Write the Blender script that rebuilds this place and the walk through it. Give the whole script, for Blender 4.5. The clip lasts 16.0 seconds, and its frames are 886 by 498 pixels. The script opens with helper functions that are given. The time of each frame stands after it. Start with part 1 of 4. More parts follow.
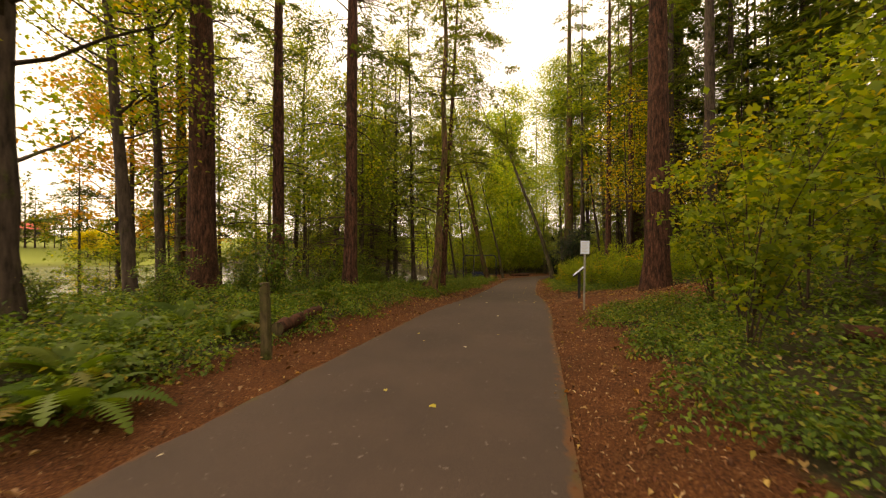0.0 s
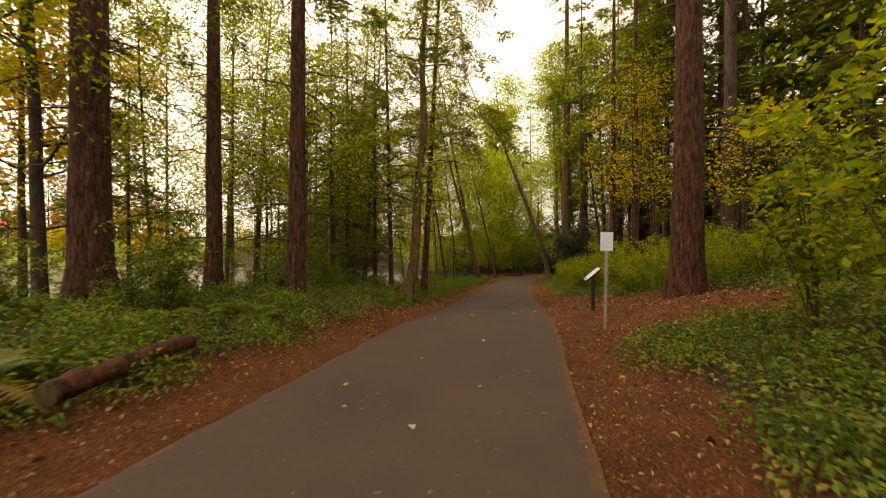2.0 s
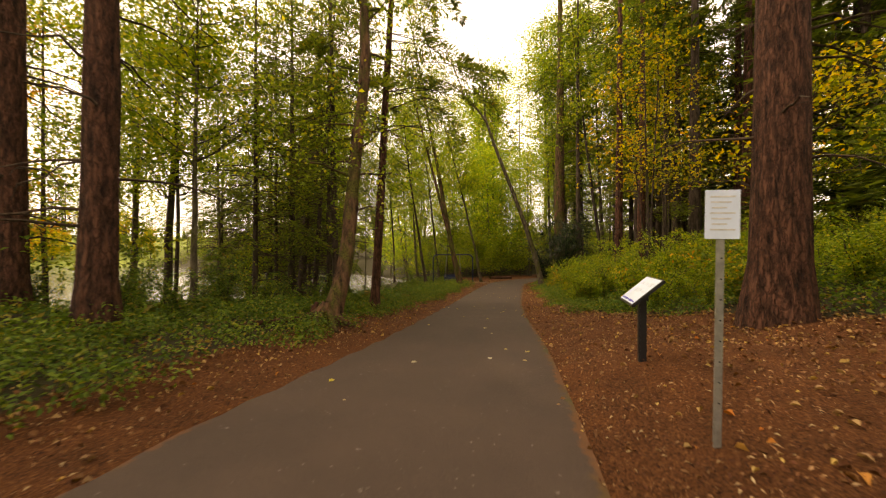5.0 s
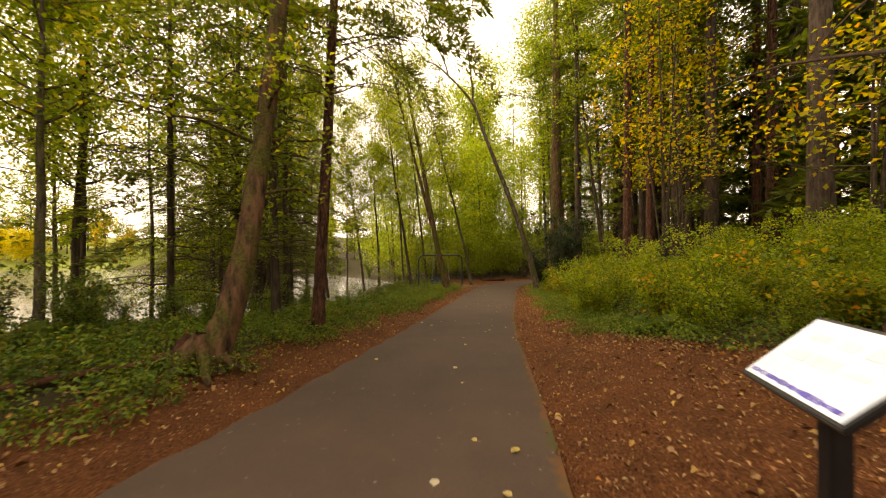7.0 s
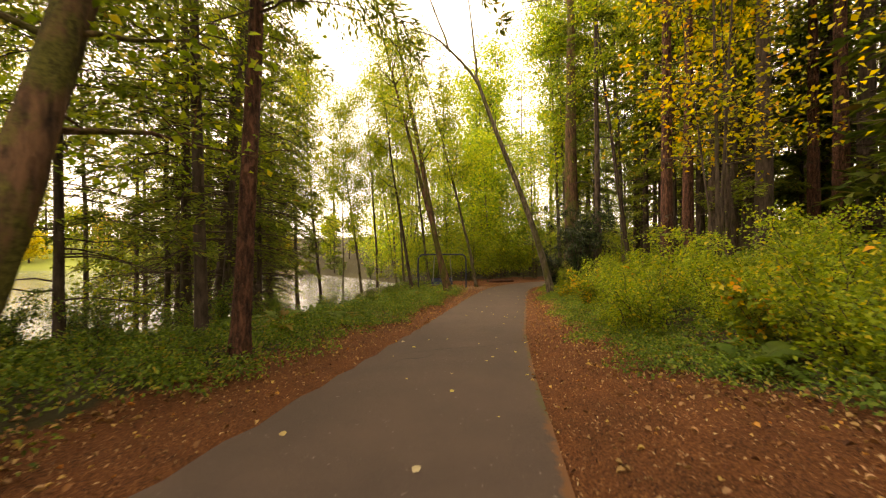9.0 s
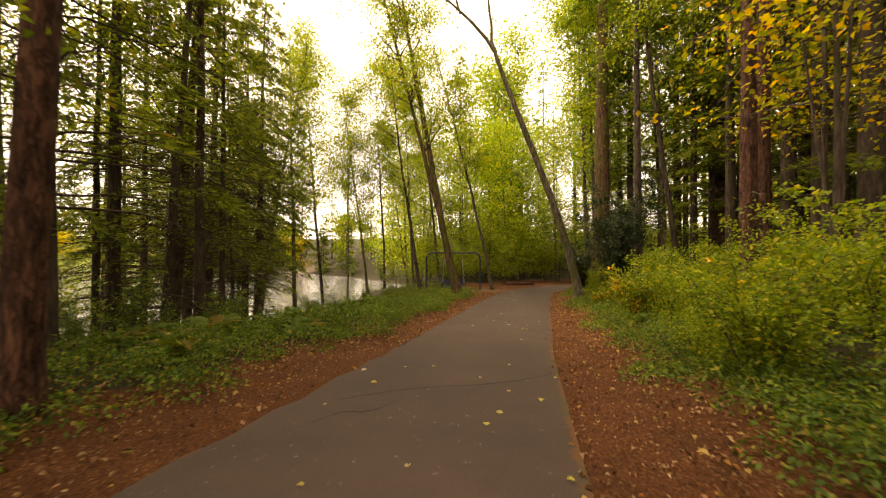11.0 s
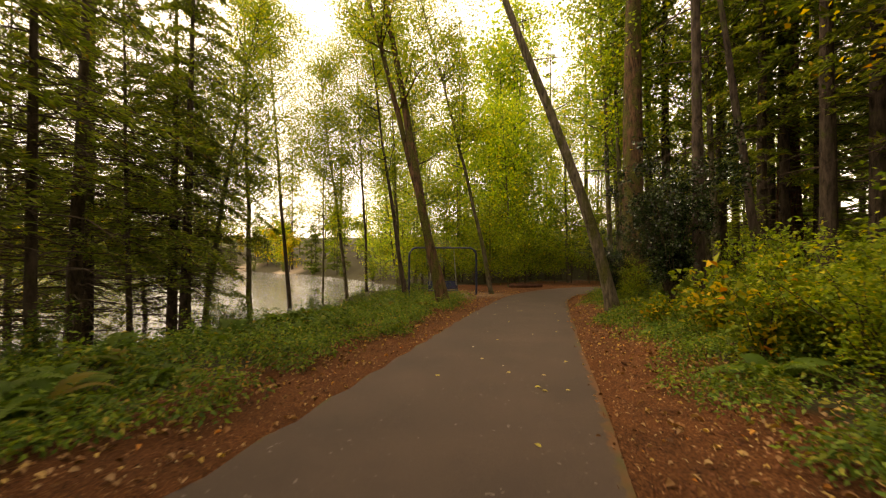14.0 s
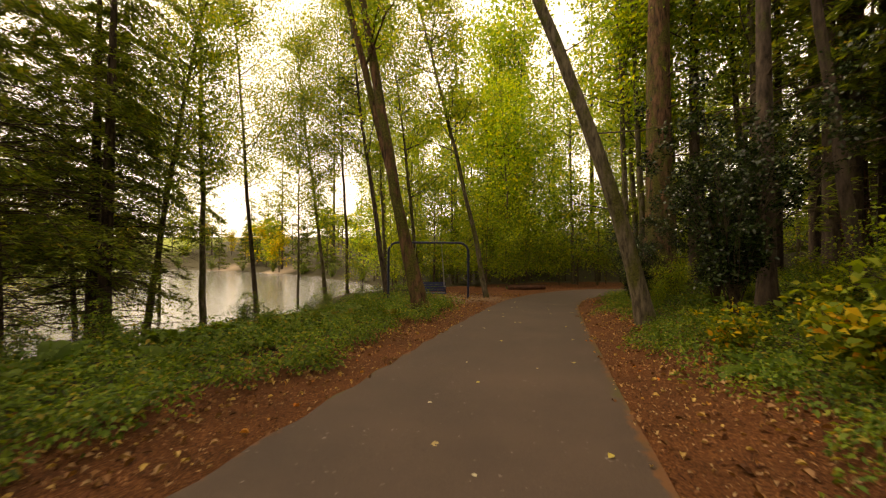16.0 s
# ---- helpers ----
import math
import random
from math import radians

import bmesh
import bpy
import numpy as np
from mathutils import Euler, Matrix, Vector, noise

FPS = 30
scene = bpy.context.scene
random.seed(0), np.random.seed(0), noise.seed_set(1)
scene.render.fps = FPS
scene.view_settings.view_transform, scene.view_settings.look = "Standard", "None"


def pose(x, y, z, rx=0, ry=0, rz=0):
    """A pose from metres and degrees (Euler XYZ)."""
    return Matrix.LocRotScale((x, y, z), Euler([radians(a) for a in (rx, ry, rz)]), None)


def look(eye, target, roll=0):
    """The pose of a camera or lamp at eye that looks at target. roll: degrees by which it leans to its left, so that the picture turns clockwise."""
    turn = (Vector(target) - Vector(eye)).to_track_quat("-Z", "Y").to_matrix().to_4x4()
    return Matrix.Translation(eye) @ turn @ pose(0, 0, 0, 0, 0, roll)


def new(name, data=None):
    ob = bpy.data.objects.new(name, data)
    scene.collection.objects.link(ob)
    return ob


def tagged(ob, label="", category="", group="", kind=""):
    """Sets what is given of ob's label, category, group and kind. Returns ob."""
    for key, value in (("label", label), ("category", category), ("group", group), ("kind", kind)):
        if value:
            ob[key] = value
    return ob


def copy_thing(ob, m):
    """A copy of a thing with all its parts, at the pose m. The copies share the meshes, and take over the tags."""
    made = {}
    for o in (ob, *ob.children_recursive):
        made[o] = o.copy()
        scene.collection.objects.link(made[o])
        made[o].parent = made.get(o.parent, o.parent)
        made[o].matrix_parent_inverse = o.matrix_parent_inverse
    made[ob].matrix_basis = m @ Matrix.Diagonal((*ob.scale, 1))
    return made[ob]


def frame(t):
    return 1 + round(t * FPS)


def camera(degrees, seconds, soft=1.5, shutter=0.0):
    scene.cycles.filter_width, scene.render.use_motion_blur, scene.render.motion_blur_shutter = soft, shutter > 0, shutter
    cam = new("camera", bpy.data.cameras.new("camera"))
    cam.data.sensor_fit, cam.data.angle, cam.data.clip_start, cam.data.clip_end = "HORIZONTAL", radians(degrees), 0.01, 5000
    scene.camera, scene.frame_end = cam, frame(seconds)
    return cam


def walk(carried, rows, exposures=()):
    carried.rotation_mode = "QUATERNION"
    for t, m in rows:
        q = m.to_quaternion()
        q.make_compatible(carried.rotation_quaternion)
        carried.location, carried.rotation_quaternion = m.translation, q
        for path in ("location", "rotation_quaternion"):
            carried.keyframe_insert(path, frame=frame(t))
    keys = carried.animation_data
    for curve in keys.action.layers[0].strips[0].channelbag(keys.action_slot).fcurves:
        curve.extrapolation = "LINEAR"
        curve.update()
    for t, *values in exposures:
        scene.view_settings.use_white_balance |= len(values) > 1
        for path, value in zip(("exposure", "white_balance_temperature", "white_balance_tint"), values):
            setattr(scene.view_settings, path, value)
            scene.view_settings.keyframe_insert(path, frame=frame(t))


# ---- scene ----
cam = camera(102.0, 16.0, soft=1.2, shutter=0.5)
METRES, EYE, TILT, LEAN, TURN = 23.4, 1.35, 0.0, 0.0, 0.0
ROWS = [
    (0.0, 0.0, 0.0, 0.0, 0.0, 0.0, 0.0),
    (0.5, 0.0063, 0.0271, -0.0003, -0.05, -0.03, 0.02),
    (1.0, 0.012, 0.057, -0.0019, -0.24, -0.14, 0.1),
    (1.5, 0.0182, 0.0846, -0.0013, -0.55, 0.02, 0.03),
    (2.0, 0.0232, 0.1143, -0.003, -0.97, -0.19, 0.04),
    (2.5, 0.0327, 0.1439, -0.0027, -1.24, 0.01, 0.19),
    (3.0, 0.038, 0.173, -0.005, -1.24, -0.17, 0.07),
    (3.5, 0.0454, 0.2015, -0.005, -1.68, 0.07, 0.06),
    (4.0, 0.0517, 0.2295, -0.0066, -2.12, 0.03, -0.07),
    (6.5, 0.096, 0.3734, -0.0088, -3.26, 0.05, 0.24),
    (7.0, 0.1031, 0.4016, -0.0083, -3.46, 0.07, 0.2),
    (7.5, 0.1076, 0.4302, -0.0104, -3.42, 0.01, 0.14),
    (8.0, 0.1146, 0.4584, -0.0117, -3.18, 0.11, 0.2),
    (8.5, 0.1216, 0.4877, -0.0137, -2.47, 0.01, 0.14),
    (9.0, 0.1294, 0.5173, -0.014, -2.19, 0.11, 0.3),
    (11.5, 0.1614, 0.6728, -0.0317, 1.25, 0.62, -0.12),
    (12.0, 0.1674, 0.7066, -0.0321, 1.26, 0.49, 0.07),
    (12.5, 0.1759, 0.7399, -0.0329, 1.27, 0.53, 0.01),
    (13.0, 0.1815, 0.7751, -0.0359, 1.39, 0.37, -0.07),
    (13.5, 0.1881, 0.809, -0.0379, 1.31, 0.55, -0.09),
    (14.0, 0.1929, 0.8417, -0.0408, 1.54, 0.62, -0.15),
    (14.5, 0.2015, 0.8745, -0.043, 1.44, 0.78, -0.12),
    (15.0, 0.2076, 0.9072, -0.0478, 1.71, 0.72, -0.2),
    (15.5, 0.2149, 0.9402, -0.0488, 1.76, 0.85, -0.16),
    (16.0, 0.2195, 0.9712, -0.0504, 1.72, 0.75, -0.32),
]
walk(cam, [(t, pose(0, 0, EYE, TILT, LEAN, TURN) @ pose(METRES * x, METRES * y, METRES * z, 90 + pitch, roll, yaw)) for t, x, y, z, yaw, pitch, roll in ROWS],
     [(0.0, 0.72, 10400, 18), (3.0, 0.92, 10400, 18), (7.0, 1.26, 10300, 18), (9.0, 1.55, 10200, 18), (11.5, 1.36, 10300, 18), (12.5, 1.14, 10400, 18), (14.5, 1.05, 10500, 16), (16.0, 0.95, 10500, 16)])

# ---- world and light ----
world = bpy.data.worlds.new("overcast_sky")
scene.world = world
world.use_nodes = True
wn, wl = world.node_tree.nodes, world.node_tree.links
wn.clear()
sky = wn.new("ShaderNodeTexSky")
sky.sky_type, sky.sun_disc = "NISHITA", False
sky.sun_elevation, sky.sun_rotation = radians(48), radians(-60)
sky.dust_density = 4.0
cloud = wn.new("ShaderNodeMixRGB")
cloud.inputs[0].default_value = 0.8
cloud.inputs[2].default_value = (10.5, 10.5, 10.6, 1)
back = wn.new("ShaderNodeBackground")
back.inputs[1].default_value = 0.12
wout = wn.new("ShaderNodeOutputWorld")
wl.new(sky.outputs[0], cloud.inputs[1])
wl.new(cloud.outputs[0], back.inputs[0])
wl.new(back.outputs[0], wout.inputs[0])
sun_data = bpy.data.lights.new("sun", "SUN")
sun_data.energy, sun_data.angle, sun_data.color = 1.0, radians(18), (1.0, 0.95, 0.87)
sun = new("sun", sun_data)
sun.matrix_world = look((-26, 15, 33), (0, 0, 0))


# ---- materials ----
def material(name):
    m = bpy.data.materials.new(name)
    m.use_nodes = True
    nodes, links = m.node_tree.nodes, m.node_tree.links
    return m, nodes, links, nodes["Principled BSDF"], nodes["Material Output"]


def ramp(nodes, stops):
    r = nodes.new("ShaderNodeValToRGB")
    e = r.color_ramp.elements
    while len(e) < len(stops):
        e.new(0.5)
    for el, (p, c) in zip(e, stops):
        el.position, el.color = p, (*c, 1)
    return r


def noise_node(nodes, links, scale, detail=6.0, rough=0.6, coords="Object", stretch=(1, 1, 1)):
    tc, mp, nz = nodes.new("ShaderNodeTexCoord"), nodes.new("ShaderNodeMapping"), nodes.new("ShaderNodeTexNoise")
    mp.inputs["Scale"].default_value = stretch
    nz.inputs["Scale"].default_value, nz.inputs["Detail"].default_value, nz.inputs["Roughness"].default_value = scale, detail, rough
    links.new(tc.outputs[coords], mp.inputs[0])
    links.new(mp.outputs[0], nz.inputs["Vector"])
    return nz


def mix(nodes, links, fac, a, b, kind="MIX"):
    n = nodes.new("ShaderNodeMixRGB")
    n.blend_type = kind
    for i, v in enumerate((fac, a, b)):
        if isinstance(v, bpy.types.NodeSocket):
            links.new(v, n.inputs[i])
        elif i == 0:
            n.inputs[0].default_value = v
        else:
            n.inputs[i].default_value = (*v, 1)
    return n.outputs[0]


def bump(nodes, links, height, strength, distance, shader, under=None):
    b = nodes.new("ShaderNodeBump")
    b.inputs["Strength"].default_value, b.inputs["Distance"].default_value = strength, distance
    links.new(height, b.inputs["Height"])
    if under:
        links.new(under, b.inputs["Normal"])
    links.new(b.outputs[0], shader.inputs["Normal"])
    return b.outputs[0]


def leaf_material(name, stops, rough=0.45, through_light=0.45, object_random=False, gloss=0.14):
    """Thin leaves that let light through, each with its own colour."""
    m, n, l, p, out = material(name)
    if object_random:
        rnd = n.new("ShaderNodeObjectInfo").outputs["Random"]
    else:
        rnd = n.new("ShaderNodeNewGeometry").outputs["Random Per Island"]
    r = ramp(n, stops)
    l.new(rnd, r.inputs[0])
    nz = noise_node(n, l, 1.1, 3.0)
    shade = ramp(n, [(0.3, (0.62, 0.62, 0.62)), (0.7, (1.2, 1.2, 1.2))])
    l.new(nz.outputs[0], shade.inputs[0])
    col = mix(n, l, 1.0, r.outputs[0], shade.outputs[0], "MULTIPLY")
    l.new(col, p.inputs["Base Color"])
    p.inputs["Roughness"].default_value = rough
    p.inputs["Specular IOR Level"].default_value = gloss
    tr, mx = n.new("ShaderNodeBsdfTranslucent"), n.new("ShaderNodeMixShader")
    l.new(mix(n, l, 1.0, col, (1.5, 1.45, 0.6), "MULTIPLY"), tr.inputs[0])
    mx.inputs[0].default_value = through_light
    l.new(p.outputs[0], mx.inputs[1])
    l.new(tr.outputs[0], mx.inputs[2])
    l.new(mx.outputs[0], out.inputs[0])
    return m


def bark_material(name, dark, light, moss=(0.06, 0.07, 0.015), moss_from=0.62, furrow=9.0, depth=0.03, plates=0.0):
    m, n, l, p, out = material(name)
    nz = noise_node(n, l, furrow, 7.0, 0.65, stretch=(1, 1, 0.22))
    r = ramp(n, [(0.34, dark), (0.62, light)])
    l.new(nz.outputs[0], r.inputs[0])
    big = noise_node(n, l, 2.1, 7.0, 0.65, stretch=(1, 1, 0.6))
    mr = ramp(n, [(moss_from, (0, 0, 0)), (moss_from + 0.12, (1, 1, 1))])
    l.new(big.outputs[0], mr.inputs[0])
    tuft = noise_node(n, l, 26.0, 4.0, 0.7)
    mossy = ramp(n, [(0.35, tuple(0.35 * c for c in moss)), (0.65, tuple(1.25 * c for c in moss))])
    l.new(tuft.outputs[0], mossy.inputs[0])
    col = mix(n, l, mr.outputs[0], r.outputs[0], mossy.outputs[0])
    under = None
    if plates:
        warp = noise_node(n, l, 5.0, 4.0, 0.6, stretch=(1, 1, 0.4))
        tc, mp, ad, vo = n.new("ShaderNodeTexCoord"), n.new("ShaderNodeMapping"), n.new("ShaderNodeMixRGB"), n.new("ShaderNodeTexVoronoi")
        mp.inputs["Scale"].default_value = (1, 1, 0.14)
        ad.blend_type, ad.inputs[0].default_value = "ADD", 0.3
        vo.feature, vo.inputs["Scale"].default_value = "DISTANCE_TO_EDGE", plates
        l.new(tc.outputs["Object"], mp.inputs[0])
        l.new(mp.outputs[0], ad.inputs[1])
        l.new(warp.outputs["Color"], ad.inputs[2])
        l.new(ad.outputs[0], vo.inputs["Vector"])
        crack = ramp(n, [(0.0, (0.5, 0.46, 0.43)), (0.2, (1.05, 1.0, 0.97))])
        l.new(vo.outputs["Distance"], crack.inputs[0])
        col = mix(n, l, 1.0, col, crack.outputs[0], "MULTIPLY")
        under = bump(n, l, crack.outputs[0], 1.0, 0.035, p)
    l.new(col, p.inputs["Base Color"])
    p.inputs["Roughness"].default_value = 0.9
    p.inputs["Specular IOR Level"].default_value = 0.2
    bump(n, l, nz.outputs[0], 1.0, depth, p, under)
    return m


def plain(name, col, rough=0.5, metal=0.0, wear=0.25, scale=14.0):
    m, n, l, p, out = material(name)
    nz = noise_node(n, l, scale, 6.0)
    r = ramp(n, [(0.3, tuple(c * (1 - wear) for c in col)), (0.7, tuple(min(1, c * (1 + wear)) for c in col))])
    l.new(nz.outputs[0], r.inputs[0])
    l.new(r.outputs[0], p.inputs["Base Color"])
    p.inputs["Roughness"].default_value, p.inputs["Metallic"].default_value = rough, metal
    bump(n, l, nz.outputs[0], 0.25, 0.003, p)
    return m


def asphalt_material():
    m, n, l, p, out = material("asphalt")
    fine = noise_node(n, l, 160.0, 3.0, 0.7)
    big = noise_node(n, l, 0.9, 6.0, 0.6)
    a = ramp(n, [(0.3, (0.036, 0.0236, 0.0176)), (0.7, (0.088, 0.0583, 0.0435))])
    l.new(fine.outputs[0], a.inputs[0])
    b = ramp(n, [(0.3, (0.8, 0.8, 0.8)), (0.7, (1.15, 1.12, 1.08))])
    l.new(big.outputs[0], b.inputs[0])
    col = mix(n, l, 1.0, a.outputs[0], b.outputs[0], "MULTIPLY")
    dots = noise_node(n, l, 17.0, 2.0, 0.5)
    spot = ramp(n, [(0.7, (0, 0, 0)), (0.74, (0.6, 0.6, 0.6))])
    l.new(dots.outputs[0], spot.inputs[0])
    col = mix(n, l, spot.outputs[0], col, (0.2, 0.17, 0.145))
    at = n.new("ShaderNodeAttribute")
    at.attribute_name = "edge"
    ez = noise_node(n, l, 6.0, 8.0, 0.7)
    add = n.new("ShaderNodeMath")
    add.operation = "ADD"
    l.new(at.outputs["Fac"], add.inputs[0])
    l.new(ez.outputs[0], add.inputs[1])
    er = ramp(n, [(0.98, (0, 0, 0)), (1.0, (1, 1, 1))])
    er.color_ramp.elements[0].position = 0.86
    l.new(add.outputs[0], er.inputs[0])
    tuft = ramp(n, [(0.46, (0.12, 0.05, 0.018)), (0.58, (0.06, 0.052, 0.016))])
    l.new(big.outputs[0], tuft.inputs[0])
    col = mix(n, l, er.outputs[0], col, tuft.outputs[0])
    l.new(col, p.inputs["Base Color"])
    p.inputs["Roughness"].default_value = 0.85
    p.inputs["Specular IOR Level"].default_value = 0.35
    bump(n, l, fine.outputs[0], 0.5, 0.006, p)
    return m


def ground_material():
    """Red-brown needle litter beside the road, dark soil with old leaves elsewhere, pale lawn far off."""
    m, n, l, p, out = material("forest_floor")
    f = noise_node(n, l, 45.0, 8.0, 0.75)
    g = noise_node(n, l, 2.2, 6.0, 0.6)
    lit = ramp(n, [(0.34, (0.02, 0.008, 0.004)), (0.5, (0.105, 0.037, 0.013)), (0.7, (0.28, 0.125, 0.05))])
    l.new(f.outputs[0], lit.inputs[0])
    soil = ramp(n, [(0.3, (0.018, 0.016, 0.008)), (0.55, (0.05, 0.043, 0.02)), (0.75, (0.075, 0.085, 0.025))])
    l.new(f.outputs[0], soil.inputs[0])
    at = n.new("ShaderNodeAttribute")
    at.attribute_name = "litter"
    add = n.new("ShaderNodeMath")
    add.operation = "MULTIPLY_ADD"
    l.new(g.outputs[0], add.inputs[0])
    add.inputs[1].default_value = 0.7
    l.new(at.outputs["Fac"], add.inputs[2])
    msk = ramp(n, [(0.72, (0, 0, 0)), (0.95, (1, 1, 1))])
    l.new(add.outputs[0], msk.inputs[0])
    tone = ramp(n, [(0.3, (0.75, 0.75, 0.75)), (0.7, (1.2, 1.15, 1.1))])
    l.new(g.outputs[0], tone.inputs[0])
    col = mix(n, l, msk.outputs[0], soil.outputs[0], mix(n, l, 1.0, lit.outputs[0], tone.outputs[0], "MULTIPLY"))
    la = n.new("ShaderNodeAttribute")
    la.attribute_name = "lawn"
    col = mix(n, l, la.outputs["Fac"], col, (0.2, 0.24, 0.05))
    sa = n.new("ShaderNodeAttribute")
    sa.attribute_name = "beach"
    col = mix(n, l, sa.outputs["Fac"], col, (0.36, 0.28, 0.2))
    l.new(col, p.inputs["Base Color"])
    p.inputs["Roughness"].default_value = 0.92
    p.inputs["Specular IOR Level"].default_value = 0.15
    bump(n, l, f.outputs[0], 0.9, 0.03, p)
    return m


def water_material():
    m, n, l, p, out = material("lake_water")
    # pale base colour stands in for part of the white sky's reflection
    p.inputs["Base Color"].default_value = (0.16, 0.165, 0.155, 1)
    p.inputs["Roughness"].default_value = 0.05
    p.inputs["IOR"].default_value = 1.33
    nz = noise_node(n, l, 2.2, 4.0, 0.6, stretch=(1, 1.8, 1))
    bump(n, l, nz.outputs[0], 0.45, 0.05, p)
    return m


FIR_BARK = bark_material("fir_bark", (0.02, 0.011, 0.008), (0.16, 0.074, 0.048), moss_from=0.66, furrow=13, depth=0.05, plates=15.0)
DARK_BARK = bark_material("dark_bark", (0.02, 0.014, 0.01), (0.085, 0.06, 0.045), moss_from=0.55, furrow=12, depth=0.02)
ALDER_BARK = bark_material("alder_bark", (0.022, 0.016, 0.01), (0.16, 0.13, 0.09), moss=(0.08, 0.078, 0.018), moss_from=0.48, furrow=14, depth=0.012)
MOSS_BARK = bark_material("mossy_bark", (0.014, 0.009, 0.006), (0.17, 0.09, 0.05), moss=(0.095, 0.09, 0.02), moss_from=0.45, furrow=11, depth=0.07)
TWIG = bark_material("twig_bark", (0.03, 0.02, 0.014), (0.09, 0.06, 0.04), furrow=20, depth=0.005)
ASPHALT, FLOOR, WATER = asphalt_material(), ground_material(), water_material()
SALAL = leaf_material("salal_leaf", [(0.0, (0.04, 0.082, 0.016)), (0.5, (0.105, 0.18, 0.03)), (0.85, (0.2, 0.28, 0.043)), (0.97, (0.3, 0.24, 0.045))], 0.5, 0.35)
SHRUB_LEAF = leaf_material("shrub_leaf", [(0.0, (0.1, 0.16, 0.02)), (0.5, (0.2, 0.29, 0.035)), (0.88, (0.33, 0.39, 0.045)), (1.0, (0.58, 0.46, 0.05))], 0.6, 0.5)
ALDER_LEAF = leaf_material("alder_leaf", [(0.0, (0.09, 0.15, 0.02)), (0.5, (0.2, 0.28, 0.035)), (0.85, (0.34, 0.39, 0.05)), (1.0, (0.58, 0.46, 0.06))], 0.6, 0.6)
LIME_LEAF = leaf_material("lime_leaf", [(0.0, (0.11, 0.2, 0.03)), (0.5, (0.23, 0.34, 0.045)), (0.85, (0.39, 0.46, 0.06)), (1.0, (0.58, 0.48, 0.065))], 0.6, 0.6)
MAPLE_LEAF = leaf_material("maple_leaf", [(0.0, (0.13, 0.18, 0.02)), (0.45, (0.3, 0.29, 0.028)), (0.85, (0.54, 0.4, 0.035)), (1.0, (0.56, 0.25, 0.025))], 0.6, 0.55)
GOLD_LEAF = leaf_material("golden_leaf", [(0.0, (0.28, 0.22, 0.03)), (0.5, (0.5, 0.3, 0.04)), (1.0, (0.55, 0.22, 0.03))], 0.5, 0.5)
YELLOW_LEAF = leaf_material("yellow_leaf", [(0.0, (0.42, 0.4, 0.04)), (0.6, (0.6, 0.52, 0.05)), (1.0, (0.62, 0.44, 0.06))], 0.6, 0.5)
NEEDLE = leaf_material("needle_spray", [(0.0, (0.035, 0.06, 0.015)), (0.5, (0.085, 0.125, 0.027)), (0.9, (0.15, 0.185, 0.038)), (1.0, (0.19, 0.12, 0.035))], 0.7, 0.52)
HEMLOCK_NEEDLE = leaf_material("hemlock_spray", [(0.0, (0.058, 0.09, 0.02)), (0.5, (0.135, 0.18, 0.036)), (0.9, (0.22, 0.26, 0.05)), (1.0, (0.26, 0.17, 0.045))], 0.7, 0.5)
HOLLY = leaf_material("holly_leaf", [(0.0, (0.012, 0.025, 0.01)), (0.6, (0.03, 0.055, 0.018)), (1.0, (0.07, 0.1, 0.03))], 0.25, 0.1, gloss=0.45)
HAZEL_LEAF = leaf_material("hazel_leaf", [(0.0, (0.08, 0.14, 0.02)), (0.5, (0.18, 0.25, 0.033)), (0.9, (0.31, 0.34, 0.04)), (1.0, (0.44, 0.34, 0.045))], 0.6, 0.52)
SAPLING_LEAF = leaf_material("sapling_leaf", [(0.0, (0.08, 0.13, 0.018)), (0.6, (0.2, 0.26, 0.03)), (0.78, (0.4, 0.36, 0.04)), (0.9, (0.6, 0.4, 0.03)), (1.0, (0.6, 0.18, 0.03))], 0.55, 0.4)
FERN_LEAF = leaf_material("fern_frond", [(0.0, (0.07, 0.13, 0.02)), (0.75, (0.13, 0.19, 0.03)), (1.0, (0.2, 0.14, 0.03))], 0.5, 0.4, True)
FALLEN = leaf_material("fallen_leaf", [(0.0, (0.07, 0.025, 0.012)), (0.35, (0.22, 0.1, 0.04)), (0.7, (0.36, 0.22, 0.12)), (0.93, (0.5, 0.33, 0.1)), (1.0, (0.48, 0.15, 0.03))], 0.6, 0.15)
CHIPS = leaf_material("bark_chip", [(0.0, (0.03, 0.011, 0.006)), (0.4, (0.12, 0.042, 0.02)), (0.7, (0.23, 0.1, 0.045)), (0.9, (0.36, 0.2, 0.1)), (1.0, (0.5, 0.36, 0.2))], 0.8, 0.05)
YELLOW_FALLEN = leaf_material("yellow_fallen_leaf", [(0.0, (0.46, 0.38, 0.07)), (0.5, (0.42, 0.32, 0.14)), (1.0, (0.5, 0.45, 0.34))], 0.6, 0.15, True)
LOG_BARK = bark_material("log_bark", (0.02, 0.009, 0.006), (0.1, 0.04, 0.022), moss_from=0.68, furrow=11, depth=0.03)
POST_WOOD = bark_material("weathered_post_wood", (0.04, 0.032, 0.015), (0.13, 0.1, 0.05), moss=(0.075, 0.08, 0.02), moss_from=0.45, furrow=20, depth=0.006)
STEEL = plain("galvanised_steel", (0.34, 0.33, 0.3), 0.5, 0.7)
# near-black brown for the flat crack strips on the asphalt
CRACK = plain("crack_dark", (0.014, 0.01, 0.008), 0.95)
BLACK = plain("black_metal", (0.012, 0.012, 0.014), 0.4, 0.2)
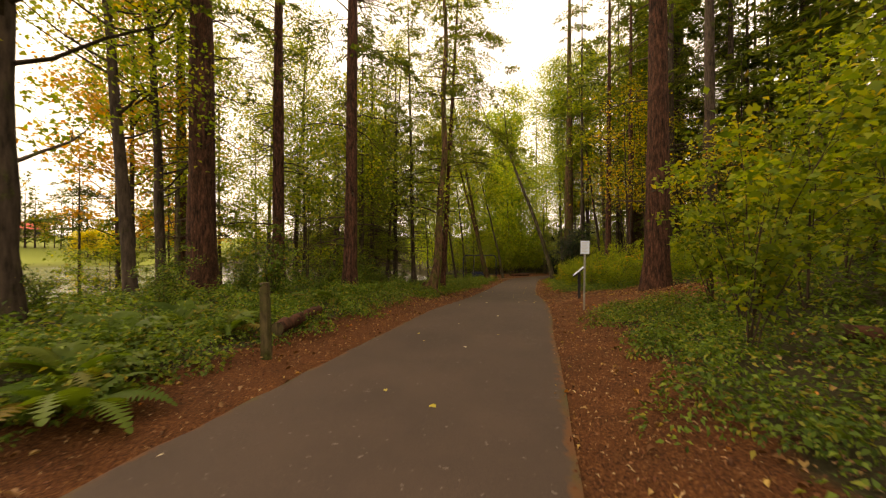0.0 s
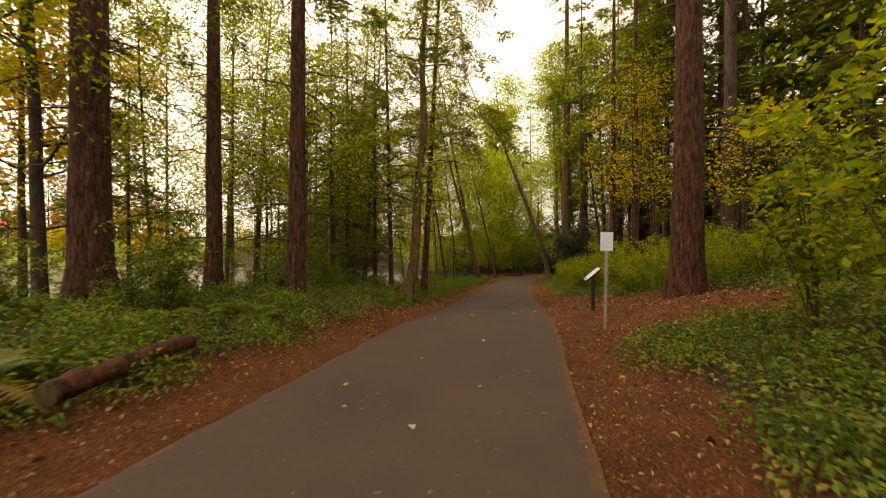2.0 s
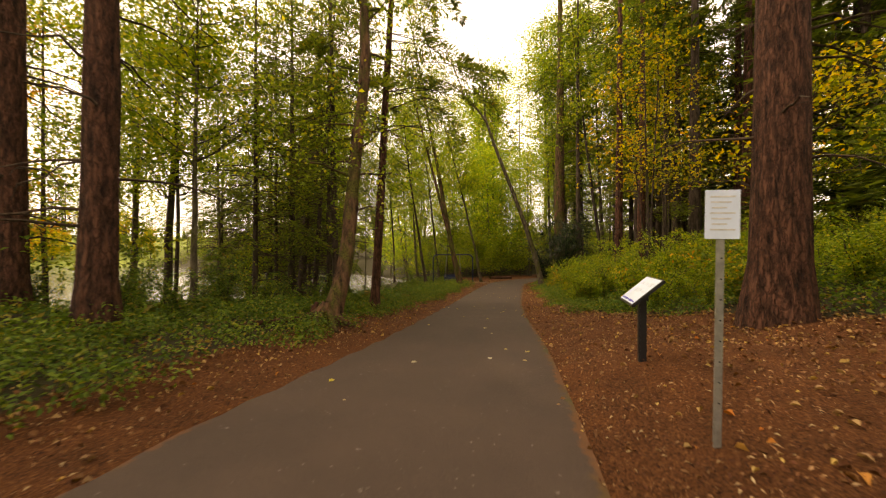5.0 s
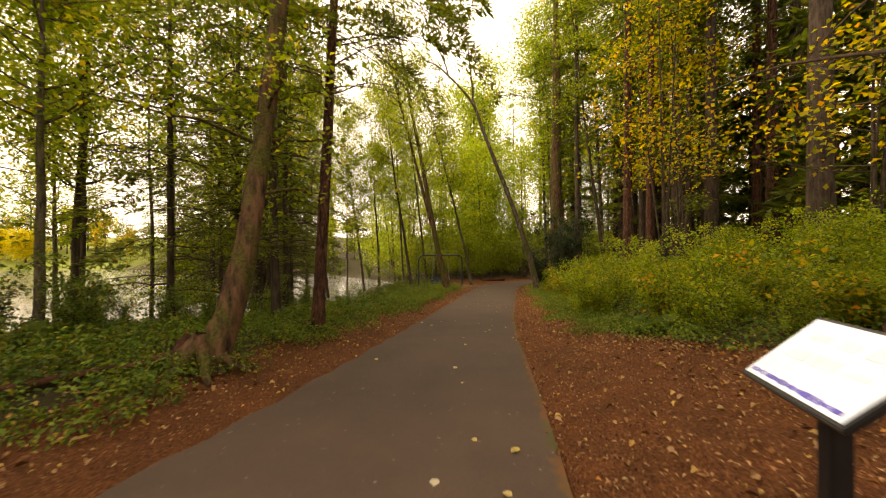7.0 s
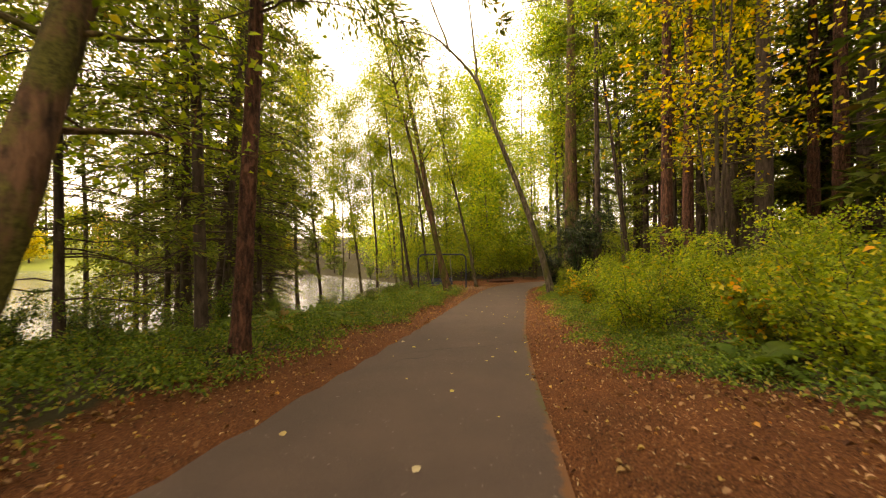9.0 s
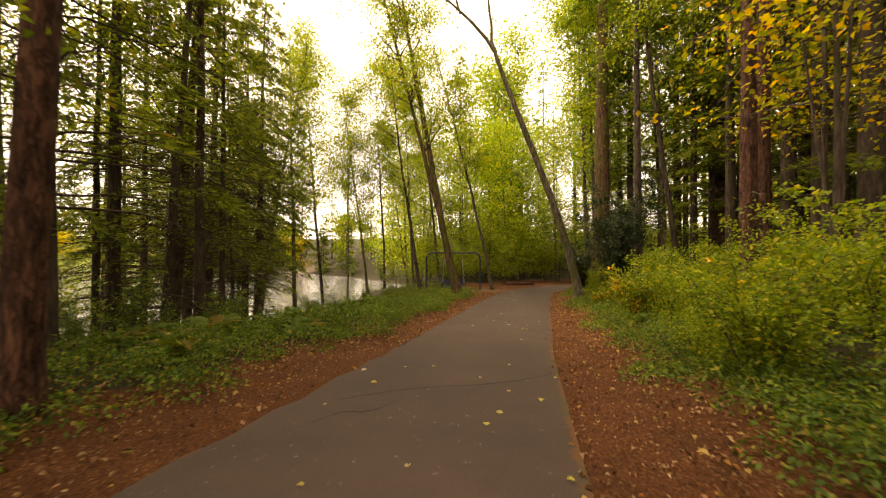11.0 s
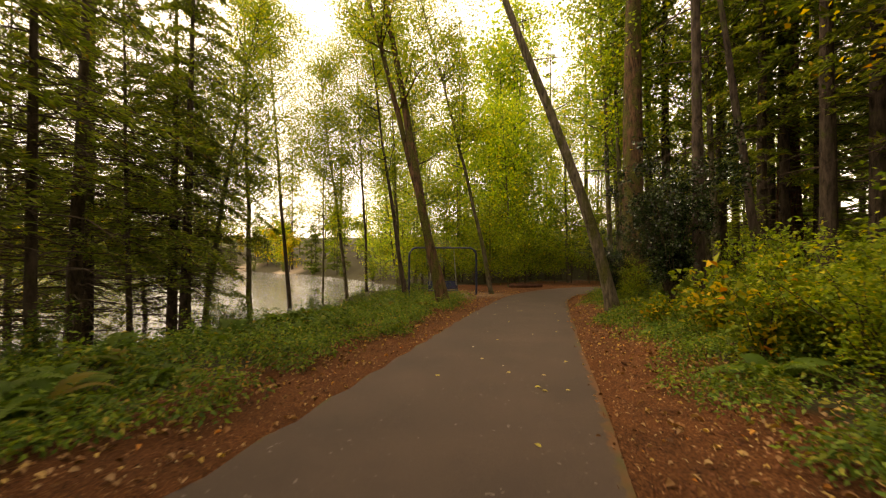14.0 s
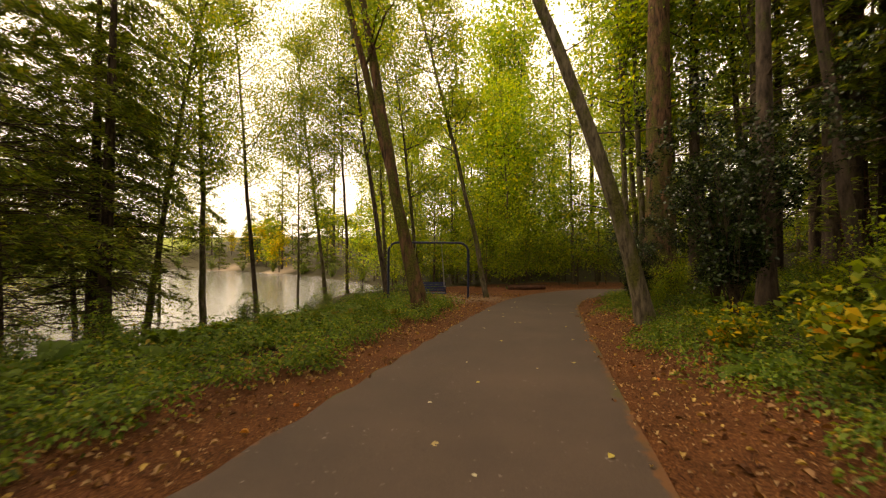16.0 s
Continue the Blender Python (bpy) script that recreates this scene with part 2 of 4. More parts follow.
NAVY = plain("dark_blue_metal", (0.012, 0.016, 0.05), 0.35, 0.2)
BLUE = plain("blue_plastic", (0.012, 0.022, 0.085), 0.45)
# blue in the base colour stands in for reflected sky, offsets warm white balance
WHITE = plain("white_panel", (0.62, 0.72, 0.88), 0.35, 0, 0.06, 6)
PAPER_INK = plain("grey_ink", (0.56, 0.56, 0.56), 0.6)
PALE_INK = plain("pale_print", (0.56, 0.65, 0.78), 0.4, 0, 0.1)
BLUE_INK = plain("blue_ink", (0.08, 0.07, 0.42), 0.5)


# ---- mesh helpers ----
def mesh_object(name, verts, faces, mat, parent=None, smooth=False):
    """One mesh object; faces is an array of equal polygons."""
    verts, faces = np.asarray(verts, dtype=np.float32), np.asarray(faces, dtype=np.int32)
    me = bpy.data.meshes.new(name)
    me.vertices.add(len(verts))
    me.vertices.foreach_set("co", verts.ravel())
    k = faces.shape[1]
    me.loops.add(faces.size)
    me.loops.foreach_set("vertex_index", faces.ravel())
    me.polygons.add(len(faces))
    me.polygons.foreach_set("loop_start", np.arange(0, faces.size, k, dtype=np.int32))
    if smooth:
        me.polygons.foreach_set("use_smooth", np.ones(len(faces), dtype=bool))
    me.update(calc_edges=True)
    me.materials.append(mat)
    ob = new(name, me)
    ob.parent = parent
    return ob


def part(name, bm, mat, parent, label=""):
    me = bpy.data.meshes.new(name)
    bm.to_mesh(me)
    bm.free()
    me.materials.append(mat)
    ob = new(name, me)
    ob.parent = parent
    return tagged(ob, label)


def empty(name, m, label, category, group=""):
    ob = new(name)
    ob.matrix_basis = m
    ob.empty_display_size = 0.2
    return tagged(ob, label, category, group)


def tubes(paths, sides=6, ripple=0.0, rng=None):
    """Vertices and quads of tapered tubes; paths: (points, radii)."""
    allv, allf, base = [], [], 0
    ang = np.linspace(0, 2 * np.pi, sides, endpoint=False)
    for pts, rad in paths:
        pts, rad = np.asarray(pts, float), np.asarray(rad, float)
        tan = np.gradient(pts, axis=0)
        tan /= np.linalg.norm(tan, axis=1)[:, None] + 1e-9
        ref = np.where(np.abs(tan[:, 2:3]) > 0.8, np.array([[1.0, 0, 0]]), np.array([[0, 0, 1.0]]))
        a = np.cross(tan, ref)
        a /= np.linalg.norm(a, axis=1)[:, None] + 1e-9
        b = np.cross(tan, a)
        r = rad[:, None] * np.ones((1, sides))
        if ripple and rng is not None:
            r = r * (1 + ripple * rng.normal(size=r.shape))
        v = pts[:, None, :] + r[:, :, None] * (np.cos(ang)[None, :, None] * a[:, None, :] + np.sin(ang)[None, :, None] * b[:, None, :])
        n = len(pts)
        i, j = np.meshgrid(np.arange(n - 1), np.arange(sides), indexing="ij")
        k = (j + 1) % sides
        f = np.stack([i * sides + j, i * sides + k, (i + 1) * sides + k, (i + 1) * sides + j], -1).reshape(-1, 4) + base
        allv.append(v.reshape(-1, 3))
        allf.append(f)
        base += n * sides
    return np.concatenate(allv), np.concatenate(allf)


def unit(v):
    return v / (np.linalg.norm(v, axis=-1, keepdims=True) + 1e-9)


def leaves(points, normals, sizes, rng, width=0.55, along=None, full=False, fold=0.18):
    """Vertices and quads of one small folded leaf at each point."""
    n = len(points)
    nrm = unit(normals)
    d = rng.normal(size=(n, 3)) if along is None else along + 0.25 * rng.normal(size=(n, 3))
    d = unit(d - (d * nrm).sum(1, keepdims=True) * nrm)
    c = np.cross(nrm, d)
    if full:
        t = np.array([(0, 0, 0), (0.3, 0.5, 1), (0.68, 0.38, 1), (1, 0, -0.6), (0.68, -0.38, 1), (0.3, -0.5, 1)])
        f = np.array([(0, 1, 2, 3), (0, 3, 4, 5)])
    else:
        t = np.array([(0, 0, 0), (0.42, 0.5, 1), (1, 0, -0.4), (0.42, -0.5, 1)])
        f = np.array([(0, 1, 2, 3)])
    s = np.asarray(sizes)[:, None, None]
    v = points[:, None, :] + s * (t[None, :, 0:1] * d[:, None, :] + width * t[None, :, 1:2] * c[:, None, :] + fold * t[None, :, 2:3] * nrm[:, None, :])
    faces = (f[None] + (np.arange(n) * len(t))[:, None, None]).reshape(-1, 4)
    return v.reshape(-1, 3), faces


# ---- the lie of the land ----
ROAD = np.array([(-8, -30), (-5.6, -18), (-3.2, -8), (-1.2, 0), (0.04, 5), (1.05, 9), (2.0, 12.5), (2.8, 16), (3.74, 20), (4.76, 24), (5.8, 28), (6.9, 32),
                 (8.1, 36), (9.3, 39), (10.8, 41.5), (13.2, 43.8), (16.5, 45.2), (22, 46), (40, 46.5)], float)
HALF = 1.6
RIGHT_Y, RIGHT_W = [2, 5, 9, 13.5, 17.5, 22.4, 24.6, 30], [1.45, 1.53, 1.62, 1.54, 1.44, 1.4, 1.47, 1.52]
GY = [-40, -12, 0, 5.4, 9, 12.1, 15.7, 22.7, 34, 41, 60, 100]
GZ = [0.9, 0.35, -0.05, -0.2, -0.28, -0.42, -0.76, -1.23, -1.68, -1.95, -2.3, -2.6]
LAKE = -3.25


def smooth_line(p, step=0.5):
    out = []
    q = np.vstack([2 * p[0] - p[1], p, 2 * p[-1] - p[-2]])
    for i in range(1, len(q) - 2):
        a, b, c, d = q[i - 1:i + 3]
        n = max(2, int(np.linalg.norm(c - b) / step))
        for t in np.arange(n) / n:
            out.append(0.5 * (2 * b + (c - a) * t + (2 * a - 5 * b + 4 * c - d) * t * t + (3 * b - a - 3 * c + d) * t ** 3))
    out.append(p[-1])
    return np.array(out)


LINE = smooth_line(ROAD)
_gy = np.arange(-40, 100, 0.5)
_gz = np.interp(_gy, GY, GZ)
_gz = np.convolve(np.pad(_gz, 4, mode="edge"), np.ones(9) / 9, mode="valid")


def road_z(y):
    return np.interp(y, _gy, _gz)


def beside(x, y):
    """Signed distance from the road's middle (right is plus) and the y of the nearest point of it."""
    p = np.stack([np.asarray(x, float).ravel(), np.asarray(y, float).ravel()], -1)
    best, side, ny = np.full(len(p), 1e9), np.zeros(len(p)), np.zeros(len(p))
    for a, b in zip(LINE[:-1], LINE[1:]):
        ab = b - a
        t = np.clip(((p - a) @ ab) / (ab @ ab), 0, 1)
        q = a + t[:, None] * ab
        r = p - q
        d = np.hypot(r[:, 0], r[:, 1])
        m = d < best
        best[m] = d[m]
        side[m] = np.sign(ab[1] * r[m, 0] - ab[0] * r[m, 1])
        ny[m] = q[m, 1]
    return (best * side).reshape(np.shape(x)), ny.reshape(np.shape(x))


def half_width(u, ny):
    """From the road's middle to its edge, on the side of u."""
    return np.where(u > 0, np.interp(ny, RIGHT_Y, RIGHT_W), HALF)


def land(x, y):
    x, y = np.asarray(x, float), np.asarray(y, float)
    u, ny = beside(x, y)
    base = road_z(ny)
    right = np.interp(u - HALF, [-9, 0, 0.25, 0.9, 2.5, 4.5, 8, 14, 30, 80, 400], [0, 0, 0.02, 0.17, 0.38, 0.78, 1.8, 3.1, 5.5, 8, 10])
    d = -u - HALF
    early = np.interp(d, [0, 0.8, 2.2, 6, 8.5, 12, 17, 24, 90], [0, 0.05, 0.28, 0.36, 0.2, -1.2, -2.9, -4.4, -5])
    late = np.interp(d, [0, 1.2, 4.2, 6, 10.5, 16, 90], [0, 0.0, -0.1, -0.55, -1.75, -3.4, -4.2])
    end = np.interp(d, [0, 8, 12, 15, 22, 90], [0, -0.1, -0.7, -1.5, -2.6, -4])
    w1, w2 = np.clip((ny - 14) / 12, 0, 1), np.clip((ny - 36) / 4, 0, 1)
    left = (early * (1 - w1) + late * w1) * (1 - w2) + end * w2
    z = base + np.where(u > 0, right, left)
    e = np.sqrt(((x + 75) / 85) ** 2 + ((y - 20) / 75) ** 2)
    shore = np.interp(e, [0.9, 1.0, 1.03, 1.1, 1.3, 1.6, 4], [-5.5, LAKE, LAKE + 0.35, LAKE + 1.6, LAKE + 5.0, LAKE + 8.5, LAKE + 14])
    far = np.clip((np.abs(u) - 8) / 10, 0, 1)
    z = np.where(u < 0, np.maximum(z, shore * far - 6 * (1 - far)), z)
    rough = np.clip((np.abs(u) - HALF - 0.4) / 2, 0, 1)
    z = z + rough * 0.06 * (np.sin(1.3 * x + 0.7 * y) * np.sin(0.9 * y - 0.5 * x) + 0.5 * np.sin(2.9 * x) * np.sin(3.3 * y + 1))
    z = z + 0.13 * np.exp(-((x - 4.2) ** 2 + (y - 10.8) ** 2) / 0.9) * (u > HALF + 0.1)
    return z - 0.02


def at(x, y):
    return float(land(np.array([x]), np.array([y]))[0])


def build_ground():
    def axis(lo, hi, fine, far):
        a = list(np.arange(lo, hi + 1e-6, fine))
        s, v = fine, hi
        while v < far:
            s *= 1.22
            v += s
            a.append(v)
        s, v = fine, lo
        while v > -far:
            s *= 1.22
            v -= s
            a.insert(0, v)
        return np.array(a)
    xs, ys = axis(-12, 18, 0.25, 2500), axis(-5, 48, 0.32, 2500)
    gx, gy = np.meshgrid(xs, ys)
    u, ny = beside(gx, gy)
    z = land(gx, gy) - 0.03 * (np.abs(u) < half_width(u, ny) - 0.15)
    v = np.stack([gx, gy, z], -1).reshape(-1, 3)
    w, h = len(xs), len(ys)
    i, j = np.meshgrid(np.arange(h - 1), np.arange(w - 1), indexing="ij")
    f = np.stack([i * w + j, i * w + j + 1, (i + 1) * w + j + 1, (i + 1) * w + j], -1).reshape(-1, 4)
    ob = mesh_object("ground", v, f, FLOOR, smooth=True)
    d = np.abs(u) - HALF
    reach = np.where(u > 0, np.interp(ny, [0, 8, 8.7, 9.5, 10.5, 13, 15.5, 18, 22, 50], [1.15, 1.2, 1.7, 3.2, 4.7, 4.2, 2.9, 1.7, 1.6, 1.4]), np.interp(ny, [0, 12, 20, 50], [1.15, 1.4, 1.75, 1.6]))
    reach = np.where((u < 0) & (ny > 36), 6.0, reach)
    lit = np.clip(1 - (d - reach + 0.35) / 0.7, 0, 1)
    e = np.sqrt(((gx + 75) / 85) ** 2 + ((gy - 20) / 75) ** 2)
    lawn = ((e > 1.03) & (gx < -70)).astype(float)
    beach = ((e > 0.995) & (e < 1.03) & (gx < -20)).astype(float)
    beach = np.maximum(beach, 0.7 * np.clip(1.4 - np.hypot((gx - 4.0) / 3.0, (gy - 39.3) / 1.9), 0, 1))
    for nm, val in (("litter", lit), ("lawn", lawn), ("beach", beach)):
        a = ob.data.attributes.new(nm, "FLOAT", "POINT")
        a.data.foreach_set("value", val.ravel().astype(np.float32))
    return tagged(ob, "forest floor of red-brown needle litter and dark soil", "ground", kind="structure")


def build_road():
    tan = unit(np.gradient(LINE, axis=0))
    nrm = np.stack([tan[:, 1], -tan[:, 0]], -1)
    across = np.array([-1, -0.97, -0.9, -0.6, -0.3, 0, 0.3, 0.6, 0.9, 0.97, 1])
    rng = np.random.default_rng(4)
    wob = np.convolve(rng.normal(size=len(LINE) + 8), np.ones(5) / 5, mode="same")[4:-4] * 0.022
    half = half_width(across[None], LINE[:, None, 1])
    x = LINE[:, None, 0] + nrm[:, None, 0] * across[None] * (half + wob[:, None])
    y = LINE[:, None, 1] + nrm[:, None, 1] * across[None] * (half + wob[:, None])
    z = road_z(y) + 0.02 - 0.035 * np.abs(across[None]) ** 6
    v = np.stack([x, y, z], -1).reshape(-1, 3)
    n, k = x.shape
    i, j = np.meshgrid(np.arange(n - 1), np.arange(k - 1), indexing="ij")
    f = np.stack([i * k + j, i * k + j + 1, (i + 1) * k + j + 1, (i + 1) * k + j], -1).reshape(-1, 4)
    ob = mesh_object("road", v, f, ASPHALT, smooth=True)
    a = ob.data.attributes.new("edge", "FLOAT", "POINT")
    a.data.foreach_set("value", np.broadcast_to(np.interp(np.abs(across), [0, 0.84, 0.93, 1], [0, 0.06, 0.26, 0.6]), x.shape).ravel().astype(np.float32))
    return tagged(ob, "narrow brown-grey asphalt path through the woods", "path", kind="structure")


def build_crack(parent, a, b, seed):
    """A thin meandering crack across the asphalt from a to b."""
    rng = np.random.default_rng(seed)
    n = 26
    t = np.linspace(0, 1, n)[:, None]
    p = np.array(a) * (1 - t) + np.array(b) * t
    p[:, 1] += 0.09 * np.sin(7 * t[:, 0]) + np.cumsum(rng.normal(size=n)) * 0.012
    w = 0.006 + 0.012 * rng.uniform(0, 1, n) * np.sin(np.pi * t[:, 0]) ** 0.5
    v = np.concatenate([np.column_stack([p[:, 0], p[:, 1] + k * w, road_z(p[:, 1] + k * w) + 0.0235]) for k in (-1, 1)])
    i = np.arange(n - 1)
    tagged(mesh_object("crack", v, np.stack([i, i + 1, i + 1 + n, i + n], -1), CRACK, parent), "dark crack in the asphalt")


def build_water():
    n = 48
    a = np.linspace(0, 2 * np.pi, n, endpoint=False)
    bm = bmesh.new()
    bm.faces.new([bm.verts.new((-75 + 90 * math.cos(t), 20 + 80 * math.sin(t), LAKE)) for t in a])
    me = bpy.data.meshes.new("water")
    bm.to_mesh(me)
    bm.free()
    me.materials.append(WATER)
    return tagged(new("water", me), "still lake water reflecting a white sky", "lake", kind="structure")


build_ground()
road = build_road()
build_crack(road, (2.44, 18.9), (5.27, 20.06), 1)
build_crack(road, (2.39, 18.3), (3.13, 18.9), 2)
build_water()


# ---- trees ----
def trunk_path(h, lean, rng, wander=0.05, n=26, bend=0.0):
    """Points of a trunk from its foot; lean is the shift per metre, bend makes it curl upright or over."""
    s = np.linspace(0, 1, n)
    z = h * s ** 1.15
    wob = np.cumsum(rng.normal(size=(n, 2)), axis=0) * wander * h / 60
    wob -= wob[0]
    x = lean[0] * (z + bend * z * z / h) + wob[:, 0]
    y = lean[1] * (z + bend * z * z / h) + wob[:, 1]
    return np.stack([x, y, z - 0.25], -1)


def trunk_mesh(path, r, h, rng, flare=0.45, sides=14, top=0.12):
    z = path[:, 2] + 0.25
    rad = r * (1 - (1 - top) * (z / h) ** 0.9) * (1 + flare * np.exp(-z / (1.6 * r + 0.05)))
    return tubes([(path, rad)], sides, 0.035, rng)


def along_path(path, z):
    return np.array([np.interp(z, path[:, 2], path[:, k]) for k in range(3)])


def needle_branch(start, az, length, droop, rng, density=26, size=0.16, k=5):
    """A drooping conifer branch: its stem and the sprays of needles on it."""
    t = np.linspace(0, 1, k)
    out = np.array([math.cos(az), math.sin(az), 0])
    pts = start + length * t[:, None] * out + np.array([0, 0, 1]) * (rng.uniform(-0.08, 0.34) * length * t - droop * length * t ** 2)[:, None]
    pts += rng.normal(size=pts.shape) * 0.03 * length * t[:, None]
    n = int(density * length * rng.uniform(1.2, 3.0))
    q = np.clip(rng.choice(rng.uniform(0.2, 1.0, 9), n) + rng.normal(size=n) * 0.06, 0.15, 1.0)
    p = np.stack([np.interp(q, t, pts[:, i]) for i in range(3)], -1)
    side = np.array([-out[1], out[0], 0])
    sgn = rng.choice([-1, 1], n)
    reach = rng.uniform(0, 0.36, n) * length * (1.1 - q)
    p = p + side * (sgn * reach)[:, None] + np.array([0, 0, -0.3]) * (reach ** 1.2)[:, None] + rng.normal(size=(n, 3)) * 0.03
    direction = out * 0.7 + side * (sgn * 0.9)[:, None] + np.array([0, 0, -0.45])
    nrm = np.array([0, 0, 1.0]) + rng.normal(size=(n, 3)) * 0.35
    return pts, p, nrm, direction, size * rng.uniform(0.7, 1.35, n)


def conifer(name, r, h, seed, bark, lean=(0, 0), live=(0.4, 1.0), n_live=60, reach=2.6, dead=(2.0, 9.0), n_dead=22, density=14, size=0.24, droop=0.35, label="", group="", bend=0.0, needle=None, twigs=0):
    rng = np.random.default_rng(seed)
    root = empty(name, Matrix(), label, "tree", group)
    path = trunk_path(h, lean, rng, 0.02, 18, bend)
    v, f = trunk_mesh(path, r, h, rng, sides=14 if density > 15 else 8)
    mesh_object("trunk", v, f, bark, root, True)
    limbs, lp, ln, la, ls = [], [], [], [], []
    for z in rng.uniform(dead[0], dead[1], n_dead):
        az, ln_ = rng.uniform(0, 2 * np.pi), rng.uniform(0.5, 1.0) * reach * 0.75
        s = along_path(path, z)
        t = np.linspace(0, 1, 6)[:, None]
        pts = s + t * ln_ * np.array([math.cos(az), math.sin(az), 0.12]) - np.array([0, 0, 1]) * t ** 2 * ln_ * rng.uniform(0.1, 0.45) + rng.normal(size=(6, 3)) * 0.03
        limbs.append((pts, np.linspace(0.02 + 0.04 * r, 0.006, 6)))
        for _ in range(3):
            q = pts[rng.integers(2, 5)]
            e = q + np.array([math.cos(az + rng.normal()), math.sin(az + rng.normal()), rng.uniform(-0.6, 0.1)]) * rng.uniform(0.2, 0.6)
            limbs.append((np.array([q, (q + e) / 2 + rng.normal(size=3) * 0.03, e]), [0.008, 0.006, 0.003]))
    for z in np.sort(rng.uniform(live[0] * h, live[1] * h, n_live)):
        az = rng.uniform(0, 2 * np.pi)
        length = reach * (1.05 - (z / h)) ** 0.6 * rng.uniform(0.6, 1.15)
        pts, p, nn, aa, ss = needle_branch(along_path(path, z), az, max(0.4, length), droop * rng.uniform(0.6, 1.3), rng, density, size, 5 if density > 15 else 3)
        limbs.append((pts, np.linspace(min(0.026, 0.004 * length + 0.004), 0.004, len(pts))))
        for _ in range(twigs):
            i = rng.integers(1, len(pts))
            turn = az + rng.choice([-1, 1]) * rng.uniform(0.5, 1.2)
            e = pts[i] + np.array([math.cos(turn), math.sin(turn), rng.uniform(-0.7, 0.0)]) * rng.uniform(0.2, 0.32) * length
            limbs.append((np.array([pts[i], (pts[i] + e) / 2 + rng.normal(size=3) * 0.04, e]), [0.009, 0.006, 0.003]))
        lp.append(p), ln.append(nn), la.append(aa), ls.append(ss)
    if limbs:
        v, f = tubes(limbs, 3)
        tagged(mesh_object("branchwork", v, f, TWIG, root, True), kind="stuff")
    if lp:
        v, f = leaves(np.concatenate(lp), np.concatenate(ln), np.concatenate(ls), rng, 0.3, np.concatenate(la), fold=0.05)
        mesh_object("crown", v, f, needle or NEEDLE, root)
    return root


def broadleaf(name, r, h, seed, bark, leaf, lean=(0, 0), crown=(0.35, 1.0), n_limbs=18, reach=2.4, n_leaves=4000, size=0.1, stems=1, label="", group="", bend=0.0, rise=0.7, spread=0.38):
    rng = np.random.default_rng(seed)
    root = empty(name, Matrix(), label, "tree", group)
    paths, limbs, pts_all = [], [], []
    for s in range(stems):
        ln_ = (lean[0] + (rng.uniform(-0.12, 0.12) if s else 0), lean[1] + (rng.uniform(-0.1, 0.1) if s else 0))
        path = trunk_path(h * (1 - 0.12 * s), ln_, rng, 0.07, 18, bend)
        path[:, :2] += rng.uniform(-1, 1, 2) * r * 1.6 * (s > 0)
        rr = r * (1 - 0.25 * s)
        z = path[:, 2] + 0.25
        rad = rr * (1 - 0.88 * (z / h) ** 0.9) * (1 + 0.4 * np.exp(-z / (1.5 * r + 0.05)))
        paths.append((path, np.maximum(rad, 0.008)))
        for zz in rng.uniform(crown[0] * h, crown[1] * h * 0.97, n_limbs // stems):
            az = rng.uniform(0, 2 * np.pi)
            length = reach * rng.uniform(0.5, 1.1) * (1.15 - 0.6 * zz / h)
            t = np.linspace(0, 1, 6)[:, None]
            p = along_path(path, zz) + t * length * np.array([math.cos(az), math.sin(az), 0]) + np.array([0, 0, 1]) * length * rise * t ** 1.3
            p = p + rng.normal(size=p.shape) * 0.05 * length * t
            limbs.append((p, np.linspace(0.2 * r + 0.008, 0.004, 6)))
            pts_all.append(p[2:])
            for _ in range(3):
                q = p[rng.integers(2, 5)]
                e = q + unit(rng.normal(size=3) + np.array([0, 0, 0.3])) * length * 0.35
                limbs.append((np.array([q, (q + e) / 2 + rng.normal(size=3) * 0.04, e]), [0.01, 0.007, 0.003]))
                pts_all.append(np.array([(q + e) / 2, e, e]))
    v, f = tubes(paths, 12 if r > 0.05 else 5, 0.03, rng)
    mesh_object("trunk", v, f, bark, root, True)
    v, f = tubes(limbs, 3)
    tagged(mesh_object("branchwork", v, f, bark, root, True), kind="stuff")
    if n_leaves:
        src = np.concatenate(pts_all)
        c = src[rng.integers(0, len(src), n_leaves)] + rng.normal(size=(n_leaves, 3)) * np.array([spread, spread, spread * 0.55])
        nrm = np.array([0, 0, 0.8]) + rng.normal(size=(n_leaves, 3)) * 0.6
        v, f = leaves(c, nrm, size * rng.uniform(0.6, 1.3, n_leaves), rng, 0.7)
        mesh_object("crown", v, f, leaf, root)
    return root


def plant(root, x, y, turn=0.0, scale=1.0, sink=0.0):
    root.matrix_basis = pose(x, y, at(x, y) - sink, 0, 0, turn)
    root.scale = (scale,) * 3
    return root


def repeat(root, x, y, turn, scale=1.0, sink=0.0):
    c = copy_thing(root, pose(x, y, at(x, y) - sink, 0, 0, turn))
    c.scale = (scale,) * 3
    return c


